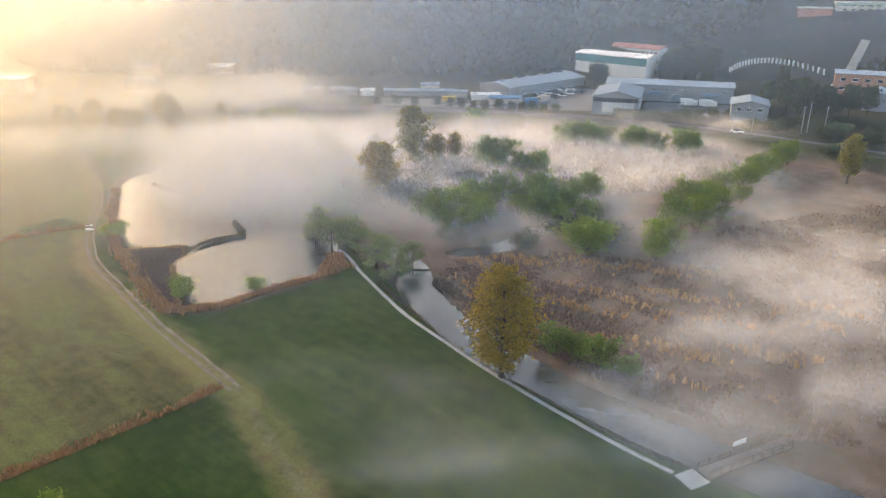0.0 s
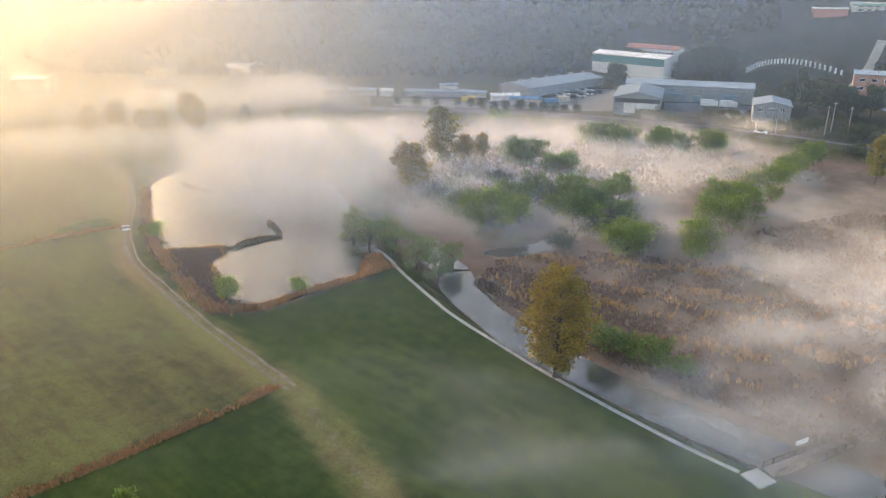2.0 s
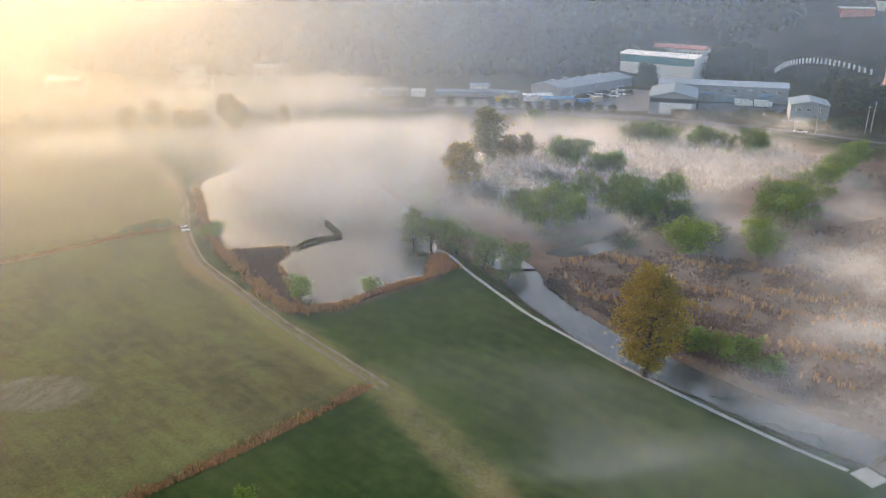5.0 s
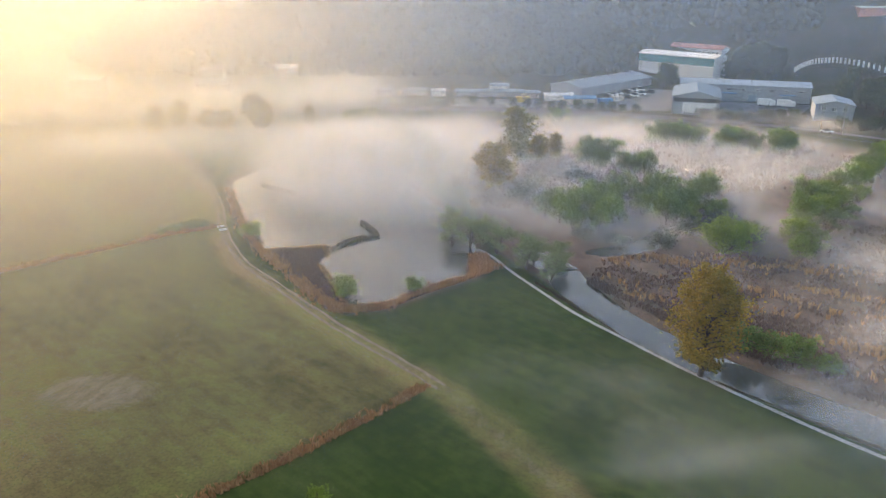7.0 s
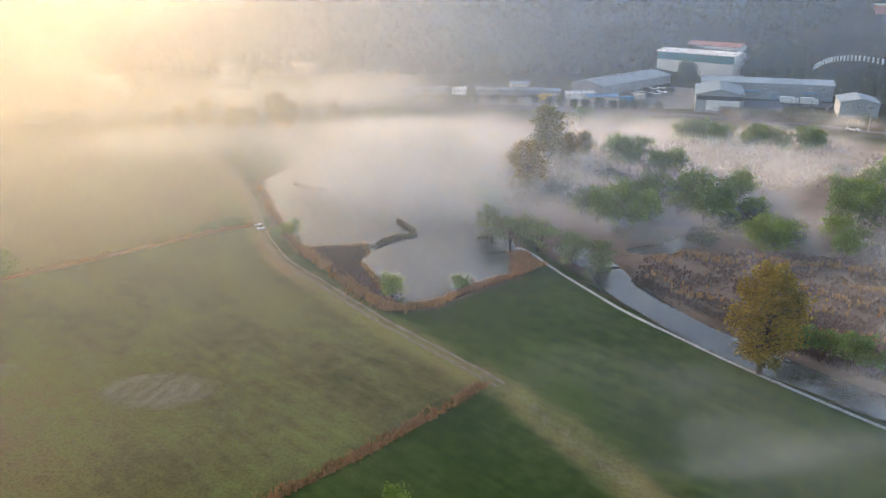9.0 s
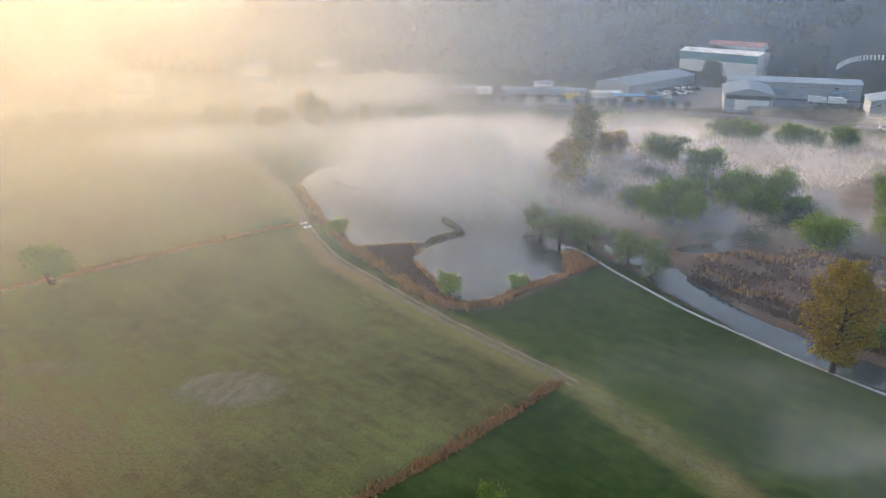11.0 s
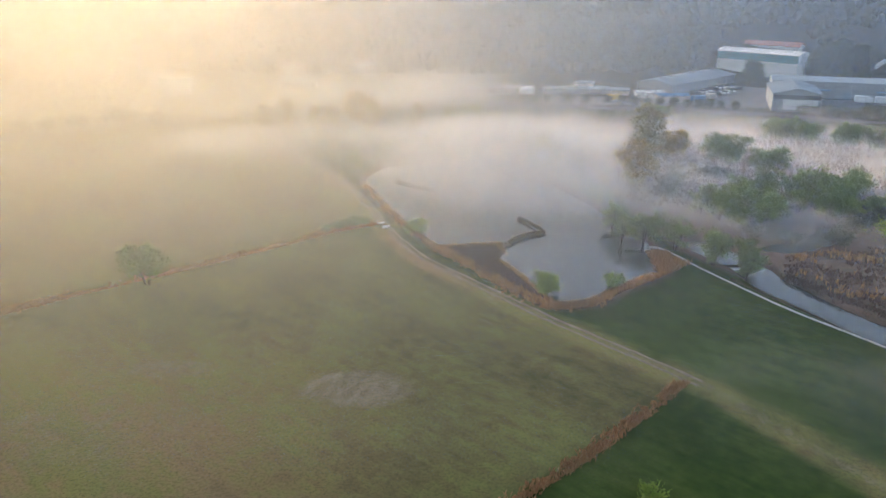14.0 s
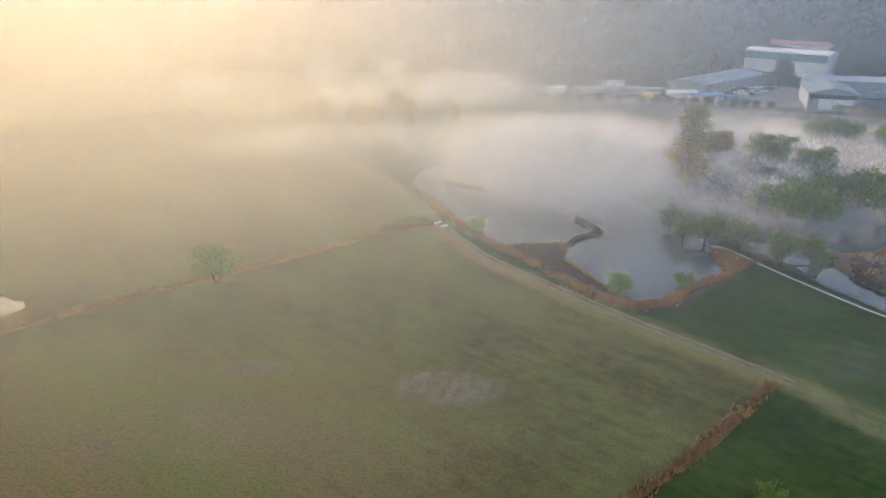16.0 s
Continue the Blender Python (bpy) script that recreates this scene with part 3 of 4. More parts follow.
tree("poplar_tree", "poplar", 3.3, 98.9, "tall golden-olive poplar standing beside the canal path", 1.02, fat=1.08)
tree("poplar_tree", "tall", -16.8, 221, "tall olive poplar rising from the marsh mist", 1.15, 0, fat=1.15)
tree("poplar_tree", "gold", -25.0, 196, "golden young poplar standing in marsh mist", 1.15, fat=1.15)
tree("poplar_tree", "row", -10.5, 224, "slender pale poplar beside a taller one", 0.8, 1)
tree("poplar_tree", "row", -5.0, 228, "slender pale poplar beside a taller one", 0.75, 2)
tree("bare_tree", "bare", -28.5, 203, "leafless grey tree standing in marsh mist", 0.95)
tree("slim_poplar", "slim", -90.2, 267, "slim dark poplar rising out of the mist", 1.0)
for i, (x, y, s) in enumerate([(-107, 264, 1.05), (-113, 274, 1.12), (-144, 258, 0.95), (-140, 272, 0.95), (-126, 262, 0.85), (-121, 266, 0.8)]):
    tree("row_poplar", "row", x, y, "hazy yellowish poplar behind the pond mist", s, i, group="poplars beyond the pond")
for i, (x, y, s) in enumerate([(-36, 158, 0.75), (-32, 154.5, 0.9), (-26.3, 150, 0.95), (-20.6, 141.5, 1.0), (-16.2, 135.0, 0.85), (-13.0, 143, 0.8), (-37, 166, 0.8), (-18, 146, 0.8), (-29, 158, 0.8)]):
    tree("willow", "willow", x, y, "grey-green willow with several stems on the pond bank", s, i, group="willows by the path", category="willow")
tree("round_tree", "round", 24.6, 152, "round bright green tree with dense crown", 1.0)
for i, (x, y, k, s) in enumerate([(-10, 171, "fresh", 1.0), (-4, 177, "fresh", 1.05), (3.5, 171, "fresh", 0.95), (-1.5, 166, "fresh", 0.8), (8, 189, "green", 0.9), (0, 185, "green", 0.8),
                                  (-8, 180, "green", 0.7), (17.6, 182, "green", 1.1), (16.3, 171, "green", 0.9), (31, 189, "green", 0.9), (12, 178, "fresh", 0.8), (23, 178, "green", 0.8), (-7, 167, "fresh", 0.75), (1, 178, "fresh", 0.85), (5, 182, "fresh", 0.9), (-13, 176, "willow", 0.8), (20, 175, "green", 0.85), (26, 184, "green", 0.85), (14, 186, "green", 0.8), (21, 169, "fresh", 0.8), (28, 172, "green", 0.7)]):
    tree("marsh_tree", k, x, y, "fresh green broadleaf tree on the misty marsh", s * 1.1, i, group="marsh trees")
for i, (x, y, s) in enumerate([(38, 146, 0.75), (41.4, 158, 0.9), (44, 152, 0.8), (48.7, 170, 1.0), (55.9, 175, 1.0), (52, 164, 0.85), (56.3, 185, 0.9), (63, 190, 0.9), (68.8, 198, 0.9), (75, 200, 0.85), (80.3, 207, 0.95), (88, 216, 1.0), (96.4, 226, 1.0), (72, 190, 0.7), (46, 163, 0.8), (59, 180, 0.8), (66, 186, 0.75), (40, 152, 0.7), (84, 211, 0.85), (92, 221, 0.85), (60, 172, 0.7), (101, 231, 0.9)]):
    tree("hedgerow_tree", ("green", "fresh", "willow")[i * 7 % 3], x, y, "green tree in a marsh hedgerow", s * 1.05, i, group="marsh hedgerow")
for i, (x, y, s) in enumerate([(33, 252, 1.2), (38, 256, 1.0), (42.5, 249, 1.15), (47, 252, 1.0), (53.8, 244, 1.1), (58, 246, 1.05), (62, 241, 1.05), (70.5, 240, 1.15), (74, 243, 0.9)]):
    tree("misty_tree", "green" if i % 3 else "willow", x, y, "green tree standing in low mist near the road", s, i, group="trees below the road")
for i, (x, y, s) in enumerate([(5.6, 224, 1.1), (10.4, 225, 1.15), (8, 219, 0.9), (15.4, 213, 0.9), (20.4, 213, 0.95), (-58, 262, 0.9), (-52, 248, 0.95), (-47, 238, 1.0), (-77, 281, 0.9), (-71, 283, 1.0), (-64, 274, 0.9), (-33, 250, 0.6), (3, 285, 0.9), (-43, 230, 0.6)]):
    tree("misty_tree", "green", x, y, "hazy green tree half sunk in mist", s * 1.05, i + 1, group="trees in the far mist")
for i, (x, y, s) in enumerate([(12.5, 106.5, 0.62), (18.5, 101.5, 0.66), (16.0, 105.5, 0.55), (22.5, 99.0, 0.45)]):
    tree("canal_tree", "green", x, y, "bushy green tree on the misty canal bank", s, i, group="canal bank trees", fat=1.25)
tree("field_tree", "green", -134.6, 129, "lone round tree on the hedge bank", 1.05, 0)
tree("bank_shrub", "shrub", -42.7, 131, "small round green shrub on the pond bank", 1.0, category="shrub")
tree("bank_shrub", "shrub", -56.2, 128.6, "small round green shrub on the pond bank", 1.5, turn=90, category="shrub")
tree("bank_shrub", "shrub", -84, 161, "small round green shrub on the pond bank", 1.25, turn=200, fat=1.2, category="shrub")
tree("dark_shrub", "dark", 11, 155, "low dark shrub on the marsh edge", 0.9, category="shrub")
for i, (x, y, s) in enumerate([(19, 163, 1.0), (27, 168, 1.1), (33, 160, 0.9), (20, 196, 1.0), (-6, 160, 0.7), (2, 157, 0.7), (-14, 200, 1.2), (0, 205, 1.2), (-19, 190, 1.0), (30, 175, 1.0), (70, 214, 0.9)]):
    tree("dark_shrub", "dark", x, y, "low dark scrub bush on wet ground", s, i, group="scrub bushes", category="shrub")
for x, y, s in ((-102, 163, 0.34), (-99, 164.5, 0.38), (-96.5, 166, 0.32), (-105, 160.8, 0.28)):
    tree("ditch_shrub", "willow", x, y, "low pale shrub on the ditch bank", s, group="ditch shrubs", fat=1.3, category="shrub")
tree("yellow_shrub", "shrub", -50, 67.5, "low yellowish shrub at the field edge", 0.9, category="shrub")
tree("roadside_tree", "tall", 109, 209, "large hazy willow-like tree on the marsh edge", 0.85, 1)
tree("bare_tree", "bare", 69.8, 116, "leafless tree standing in dense mist", 0.9)


def reeds(name, label, pts, size, material, seed, tall=1.3, category="reeds"):
    """Tufts of upright dry blades round the given points."""
    rng = np.random.RandomState(seed)
    p = np.repeat(np.asarray(pts, float), 4, axis=0)
    p = p + rng.normal(size=p.shape) * 0.16
    n = len(p)
    z = height(p[:, 0], p[:, 1]) - 0.05
    a = rng.uniform(0, 6.283, n)
    h = tall * rng.uniform(0.6, 1.2, n)
    lean = rng.normal(size=(n, 2)) * 0.28 * h[:, None]
    dx, dy = np.cos(a) * size, np.sin(a) * size
    low = np.c_[p, z]
    mid = np.c_[p + lean * 0.35, z + h * 0.6]
    co = np.stack([low - np.c_[dx, dy, 0 * z] * 0.6, low + np.c_[dx, dy, 0 * z] * 0.6, mid + np.c_[dx, dy, 0 * z], np.c_[p + lean, z + h], mid - np.c_[dx, dy, 0 * z]], 1).reshape(-1, 3)
    i = np.arange(n)[:, None] * 5
    fa = (i + [[0, 1, 2, 3, 4]])
    return tagged(new(name, bare_mesh(name, co, fa, material)), label, category, kind="stuff")


def along(line, width, per_m, seed, wob=0.0):
    rng = np.random.RandomState(seed)
    p = np.array(line, float)
    d = np.r_[0, np.cumsum(np.hypot(*np.diff(p, axis=0).T))]
    n = int(d[-1] * per_m)
    s = rng.uniform(0, d[-1], n)
    x, y = np.interp(s, d, p[:, 0]), np.interp(s, d, p[:, 1])
    keep = rng.uniform(size=n) < 0.75 + 0.5 * waves(s, s * 0, 14, seed)
    w = width * (1 + wob * waves(s, s * 0, 9, seed + 1))
    q = np.c_[x, y] + rng.normal(size=(n, 2)) * w[:, None] * 0.5
    return q[keep]


def scatter(poly, count, seed, size=7.0, bias=0.0):
    rng = np.random.RandomState(seed)
    p = np.array(poly)
    q = rng.uniform(p.min(0), p.max(0), (count, 2))
    ok = inside(q[:, 0], q[:, 1], poly) & (waves(q[:, 0], q[:, 1], size, seed) + rng.normal(size=count) * 0.35 > bias)
    return q[ok]


reeds("ditch_reeds", "rusty dry reeds filling a straight field ditch", along(DITCH_A, 1.0, 30, 31), 0.09, M_REED, 1, 0.7)
reeds("ditch_reeds", "pale dry reeds along a straight field ditch", along(DITCH_B, 1.3, 16, 32), 0.10, M_REED, 2, 0.7)
reeds("pond_reeds", "rusty reeds along the near pond bank", along([(-57, 121), (-54, 120.8), (-48.5, 122.6), (-41.8, 130), (-33, 136.8), (-27, 141.5)], 1.4, 30, 33), 0.12, M_REED, 3, 1.4)
reeds("pond_reeds", "brown reeds between track and pond", along([(-100, 199), (-91, 177), (-82.3, 158), (-78, 150), (-70, 138.5), (-63, 128.5), (-56.5, 120.5)], 1.7, 18, 34), 0.10, M_REED, 4, 0.9)
reeds("reed_bed", "flattened pinkish-brown reed bed beside the pond", scatter([(-77, 153), (-66, 155), (-63.2, 149), (-63.8, 143), (-60.8, 137), (-56, 124), (-57.5, 121), (-66, 132)], 9000, 35, 6, -1.5), 0.10, M_MARSHREED, 5, 0.4)
reeds("pond_reeds", "tall rusty reeds fringing the reed bed", along([(-77, 153), (-66.3, 155), (-63, 150), (-63.8, 143.5), (-61, 137.5), (-57, 128), (-54.6, 123)], 0.7, 14, 36), 0.10, M_REED, 6, 1.0)
reeds("spit_reeds", "dark reeds on a narrow spit in the pond", along(SPIT, 0.6, 26, 37), 0.10, M_SCRUB, 7, 0.6)
reeds("islet_reeds", "dark reeds on a low pond islet", along(ISLET, 1.2, 16, 38), 0.10, M_SCRUB, 8, 0.5)
reeds("corner_reeds", "rusty reed clump at the path head", scatter([(-33, 138.5), (-26.5, 142), (-28.5, 149), (-32, 151)], 900, 39, 5, -0.6), 0.10, M_REED, 9, 1.1)
reeds("canal_reeds", "low dry grass fringing the canal path", along([(-19.0, 134), (-11.0, 120.4), (-4.8, 112.1), (1.9, 102.8), (9.8, 93.2), (19, 83), (26, 77)], 0.5, 18, 40), 0.07, M_SCRUB, 10, 0.45)
reeds("canal_reeds", "brown reeds on the marsh side of the canal", along([(-7.5, 136), (-2.6, 126.5), (2.8, 119.2), (9.6, 110.5), (16.4, 102.8), (22.4, 96.7), (29.4, 90.2), (39, 83)], 1.4, 22, 41), 0.10, M_MARSHREED, 11, 0.8)
reeds("marsh_reeds", "flattened pinkish-brown reeds covering the marsh", scatter([(-7, 137), (2, 121), (12, 108), (24, 96), (40, 84), (100, 70), (110, 190), (60, 168), (42, 146), (14, 153), (-5, 146)], 26000, 42, 9, -0.1), 0.14, M_MARSHREED, 12, 0.7)
reeds("marsh_reeds", "upright rusty reeds in clumps on the marsh", scatter([(-7, 137), (2, 121), (12, 108), (40, 90), (70, 120), (42, 148), (14, 151), (-5, 146)], 12000, 43, 12, 0.75), 0.13, M_REED, 13, 1.2)
reeds("marsh_reeds", "brown reeds of the far marsh in mist", scatter([(-30, 180), (40, 195), (100, 215), (90, 255), (-20, 260), (-40, 215)], 9000, 44, 16, 0.0), 0.22, M_MARSHREED, 14, 1.1)

# ---------------------------------------------------------------- hillside woods


def woods(name, label, count, x0, x1, y0, y1, seed, material, big=(2.6, 4.6)):
    rng = np.random.RandomState(seed)
    bm = bmesh.new()
    bmesh.ops.create_icosphere(bm, subdivisions=1, radius=1.0)
    ball = np.array([v.co[:] for v in bm.verts])
    tri = np.array([[v.index for v in f.verts] for f in bm.faces])
    bm.free()
    x, y = rng.uniform(x0, x1, count), rng.uniform(y0, y1, count)
    ok = (hill(x, y) > 1.5) & (waves(x, y, 90, seed) > -1.1)
    for cx, cy, r in CLEAR:
        ok &= np.hypot(x - cx, y - cy) > r
    x, y = x[ok], y[ok]
    n = len(x)
    r = rng.uniform(*big, n)
    tallness = rng.uniform(0.8, 1.35, n)
    wob = 1 + 0.13 * rng.normal(size=(n, len(ball)))
    co = ball[None] * wob[..., None] * r[:, None, None] * np.stack([np.ones(n), np.ones(n), tallness], 1)[:, None]
    co = co + np.stack([x, y, height(x, y) + r * 0.75], 1)[:, None]
    fa = tri[None] + (np.arange(n) * len(ball))[:, None, None]
    return tagged(new(name, bare_mesh(name, co.reshape(-1, 3), fa.reshape(-1, 3), material, True)), label, "woods", kind="stuff")


CLEAR = [(76, 382, 27), (94, 418, 24), (30, 350, 38), (90, 330, 50), (140, 340, 45), (200, 415, 40), (-125, 385, 9), (-160, 367, 9), (175, 330, 45), (110, 390, 18), (150, 385, 40)]
woods("hillside_woods", "hazy mixed woodland covering the hillside", 11500, -300, 420, 352, 640, 51, M_WOODS, (1.9, 3.7))
woods("ridge_woods", "distant hazy woodland on the ridge", 1500, -260, 700, 640, 1000, 52, M_WOODS, (5, 8))

# ---------------------------------------------------------------- buildings


def slab(bm, x0, x1, y0, y1, z0, z1):
    v = [bm.verts.new(p) for p in ((x0, y0, z0), (x1, y0, z0), (x1, y1, z0), (x0, y1, z0), (x0, y0, z1), (x1, y0, z1), (x1, y1, z1), (x0, y1, z1))]
    for f in ((3, 2, 1, 0), (4, 5, 6, 7), (0, 1, 5, 4), (1, 2, 6, 5), (2, 3, 7, 6), (3, 0, 4, 7)):
        bm.faces.new([v[i] for i in f])


def done(bm, name, material, bevel=0.0):
    if bevel:
        bmesh.ops.bevel(bm, geom=bm.edges[:], offset=bevel, segments=1, affect="EDGES")
    bmesh.ops.recalc_face_normals(bm, faces=bm.faces[:])
    me = bpy.data.meshes.new(name)
    bm.to_mesh(me)
    bm.free()
    me.materials.append(material)
    return me


def box(name, x0, x1, y0, y1, z0, z1, material, bevel=0.0):
    bm = bmesh.new()
    slab(bm, x0, x1, y0, y1, z0, z1)
    return done(bm, name, material, bevel)


def gable_wall(L, W, H, R, material, name="wall"):
    """Walls with gable ends; the ridge runs along x."""
    bm = bmesh.new()
    ring = lambda x: [bm.verts.new((x, y, z)) for y, z in ((-W / 2, -1.5), (-W / 2, H), (0, H + R), (W / 2, H), (W / 2, -1.5))]
    a, b = ring(-L / 2), ring(L / 2)
    bm.faces.new(a)
    bm.faces.new(b[::-1])
    for i in range(5):
        bm.faces.new((a[i], b[i], b[(i + 1) % 5], a[(i + 1) % 5]))
    return done(bm, name, material)


def gable_roof(L, W, H, R, material, over=0.5, thick=0.22, ribs=0):
    bm = bmesh.new()
    k = R / (W / 2)
    y1, z1 = W / 2 + over, H - over * k
    sec = [(-y1, z1 + 0.04), (0, H + R + 0.04), (y1, z1 + 0.04), (y1, z1 + 0.04 + thick), (0, H + R + 0.04 + thick), (-y1, z1 + 0.04 + thick)]
    a, b = ([bm.verts.new((x, y, z)) for y, z in sec] for x in (-L / 2 - over, L / 2 + over))
    bm.faces.new([a[i] for i in (0, 1, 4, 5)])
    bm.faces.new([a[i] for i in (1, 2, 3, 4)])
    bm.faces.new([b[i] for i in (5, 4, 1, 0)])
    bm.faces.new([b[i] for i in (4, 3, 2, 1)])
    for i in range(6):
        bm.faces.new((a[i], b[i], b[(i + 1) % 6], a[(i + 1) % 6]))
    if ribs:
        n = int(L / ribs)
        for i in range(n + 1):
            x = -L / 2 + L * i / n
            for s in (-1, 1):
                v = [bm.verts.new((x + dx, s * y, z + dz)) for dz in (0, 0.1) for dx, y, z in ((-0.06, 0.1, H + R + thick), (0.06, 0.1, H + R + thick), (0.06, y1, z1 + thick), (-0.06, y1, z1 + thick))]
                bm.faces.new(v[4:])
                for q in range(4):
                    bm.faces.new((v[q], v[(q + 1) % 4], v[4 + (q + 1) % 4], v[4 + q]))
    return done(bm, "roof", material)


def openings(ob, wall_y, items, L):
    """Windows or doors (x, z, width, height, kind) set proud on the wall at wall_y, facing -y."""
    for x, z, w, h, kind in items:
        s = -1 if wall_y < 0 else 1
        fr = bmesh.new()
        y0, y1 = sorted((wall_y - s * 0.05, wall_y + s * 0.10))
        for a, b, c, d in ((x - w / 2, x + w / 2, z, z + 0.12), (x - w / 2, x + w / 2, z + h - 0.12, z + h), (x - w / 2, x - w / 2 + 0.12, z + 0.12, z + h - 0.12), (x + w / 2 - 0.12, x + w / 2, z + 0.12, z + h - 0.12)):
            slab(fr, a, b, y0, y1, c, d)
        o = part("window" if kind == "window" else "door", done(fr, "frame", M_WHITE), ob)
        g0, g1 = sorted((wall_y - s * 0.03, wall_y + s * 0.05))
        part("pane" if kind == "window" else "leaf", box("pane", x - w / 2 + 0.12, x + w / 2 - 0.12, g0, g1, z + 0.12, z + h - 0.12, M_GLASS if kind == "window" else M_ROOFD), o)


def hall(name, label, x, y, turn, L, W, H, R, wall, roof, z=None, front=(), back=(), ribs=0, category="building", vents=0, band=None):
    ob = tagged(new(name), label, category)
    ob.matrix_basis = pose(x, y, at(x, y) if z is None else z, 0, 0, turn)
    part("wall", gable_wall(L, W, H, R, wall), ob)
    part("roof", gable_roof(L, W, H, R, roof, ribs=ribs), ob)
    openings(ob, -W / 2, front, L)
    openings(ob, W / 2, back, L)
    for i in range(vents):
        vx = -L / 2 + L * (i + 0.5) / vents
        bm = bmesh.new()
        slab(bm, vx - 0.7, vx + 0.7, -0.6, 0.6, H + R, H + R + 0.9)
        slab(bm, vx - 0.9, vx + 0.9, -0.8, 0.8, H + R + 0.95, H + R + 1.1)
        part("roof_vent", done(bm, "roof_vent", M_WALLG), ob)
    if band:
        part("cladding_band", box("cladding_band", -L / 2 - 0.03, L / 2 + 0.03, -W / 2 - 0.06, -W / 2 + 0.02, band[0], band[1], band[2]), ob)
    return ob


def row(n, L, z, w, h, kind="window", x0=0):
    return [(x0 - L / 2 + L * (i + 0.5) / n, z, w, h, kind) for i in range(n)]


hall("long_warehouse", "long low grey warehouse with pale metal gable roof", 31.9, 353.5, 42.5, 52.6, 18, 3.6, 1.6, M_WALLG, M_ROOFG, z=5, ribs=4, vents=6, front=row(5, 44, 0, 3.0, 2.6, "door"))
hall("warehouse", "large grey warehouse block with pale metal roof", 87.5, 325.7, -16.2, 52, 15, 7.0, 1.2, M_WALLG, M_ROOFG, z=4.6, ribs=4.5, front=row(6, 34, 4.8, 1.7, 0.9, "window", 8) + row(2, 26, 0, 3.6, 3.4, "door", 10))
hall("gabled_warehouse", "grey gable-fronted warehouse hall beside a yard", 62.2, 307.8, 73.8, 28, 18, 6.0, 2.2, M_WALLG, M_ROOFD, z=4.5, ribs=4)
hall("office_block", "two-storey grey gabled office with small windows", 108.5, 287.8, 71, 16, 13.2, 5.2, 1.5, M_WALLG, M_ROOFD, z=4.8)
hall("teal_warehouse", "long warehouse with teal cladding and white roof", 76, 382.5, -42, 40, 14, 9.4, 1.2, M_WHITE, M_WHITE, band=(5.6, 9.2, M_TEAL), z=8)
hall("dormitory", "white multi-window block with salmon roof", 93.5, 418, -40, 32, 10, 6.5, 1.6, M_WHITE, M_SALMON, front=row(12, 30, 0.6, 1.4, 1.4) + row(12, 30, 3.8, 1.4, 1.4), z=11)
hall("brick_block", "brick block with pale metal roof and window rows", 182.6, 331, -25, 40, 12, 8, 1.0, M_BRICK, M_ROOFG, z=7, front=row(8, 38, 1.2, 2.2, 1.4) + row(8, 38, 4.9, 2.2, 1.4))
hall("side_building", "pale grey building below the brick block", 166, 304, 60, 16, 10, 5, 1.6, M_WALLG, M_ROOFD, z=6)
hall("salmon_house", "salmon-walled flat-roofed house on the hill", 192, 432, -12, 17, 11, 5.5, 0.5, M_SALMON, M_CREAM, z=at(192, 424))
hall("mint_school", "mint and cream public building on the hill", 230, 428, -12, 54, 12, 4.6, 0.6, M_CREAM, M_CREAM, front=row(12, 50, 0.6, 2.2, 1.2) + row(12, 50, 2.8, 2.2, 1.2), z=at(230, 419), band=(3.6, 4.5, M_MINT))
hall("white_house", "hazy white two-storey house at the hill foot", -158, 367, 8, 11, 8, 6.5, 1.6, M_WHITE, M_ROOFD, front=row(3, 9, 1.0, 1.5, 1.3) + row(3, 9, 4.0, 1.5, 1.3))
hall("hill_shed", "long white-roofed shed on the hillside", -122, 386, 2, 20, 8, 3.2, 1.2, M_WALLB, M_WHITE)
hall("white_shed", "pale flat metal shed in sunlit haze", -203, 331, 2, 14, 9, 7.0, 0.6, M_WHITE, M_WHITE)
hall("low_house", "low hazy farmhouse near the road", -150, 345, 4, 16, 8, 3.4, 1.8, M_WALLB, M_ROOFD)
hall("blue_canopy", "low blue-roofed canopy in the works yard", 16, 319, 2, 13, 6, 2.6, 0.6, M_WALLB, M_BLUE)
for i, (x, y, L, mw, mr) in enumerate([(-70, 339, 8, M_WALLG, M_ROOFG), (-56, 339, 12, M_WALLG, M_ROOFD), (-45, 337, 6, M_WHITE, M_WHITE), (-22, 336, 30, M_WALLG, M_ROOFD), (-17, 350, 8, M_WHITE, M_ROOFG), (-4, 333, 8, M_WALLB, M_ROOFD), (8, 327, 12, M_WHITE, M_WHITE)]):
    hall("yard_shed", "small grey works shed near the road", x, y, (i * 7) % 15 - 7, L, 5, 2.2, 0.7, mw, mr)

# office gable front: three white-framed windows, door canopy
office = bpy.data.objects["office_block"]
for i, wy in enumerate((-3.6, 0.2, 3.8)):
    fr = bmesh.new()
    for a, b, c, d in ((-0.85, 0.85, 0, 0.14), (-0.85, 0.85, 1.36, 1.5), (-0.85, -0.7, 0.14, 1.36), (0.7, 0.85, 0.14, 1.36), (-0.07, 0.07, 0.14, 1.36)):
        slab(fr, -8.12, -7.96, wy + a, wy + b, 3.0 + c, 3.0 + d)
    w = part("window", done(fr, "frame", M_WHITE), office)
    part("pane", box("pane", -8.06, -7.95, wy - 0.7, wy + 0.7, 3.14, 4.36, M_GLASS), w)
gabled = bpy.data.objects["gabled_warehouse"]
part("door", box("door", -14.12, -13.95, -7.6, 5.0, 0, 4.0, M_WHITE), gabled, "wide white sliding door")
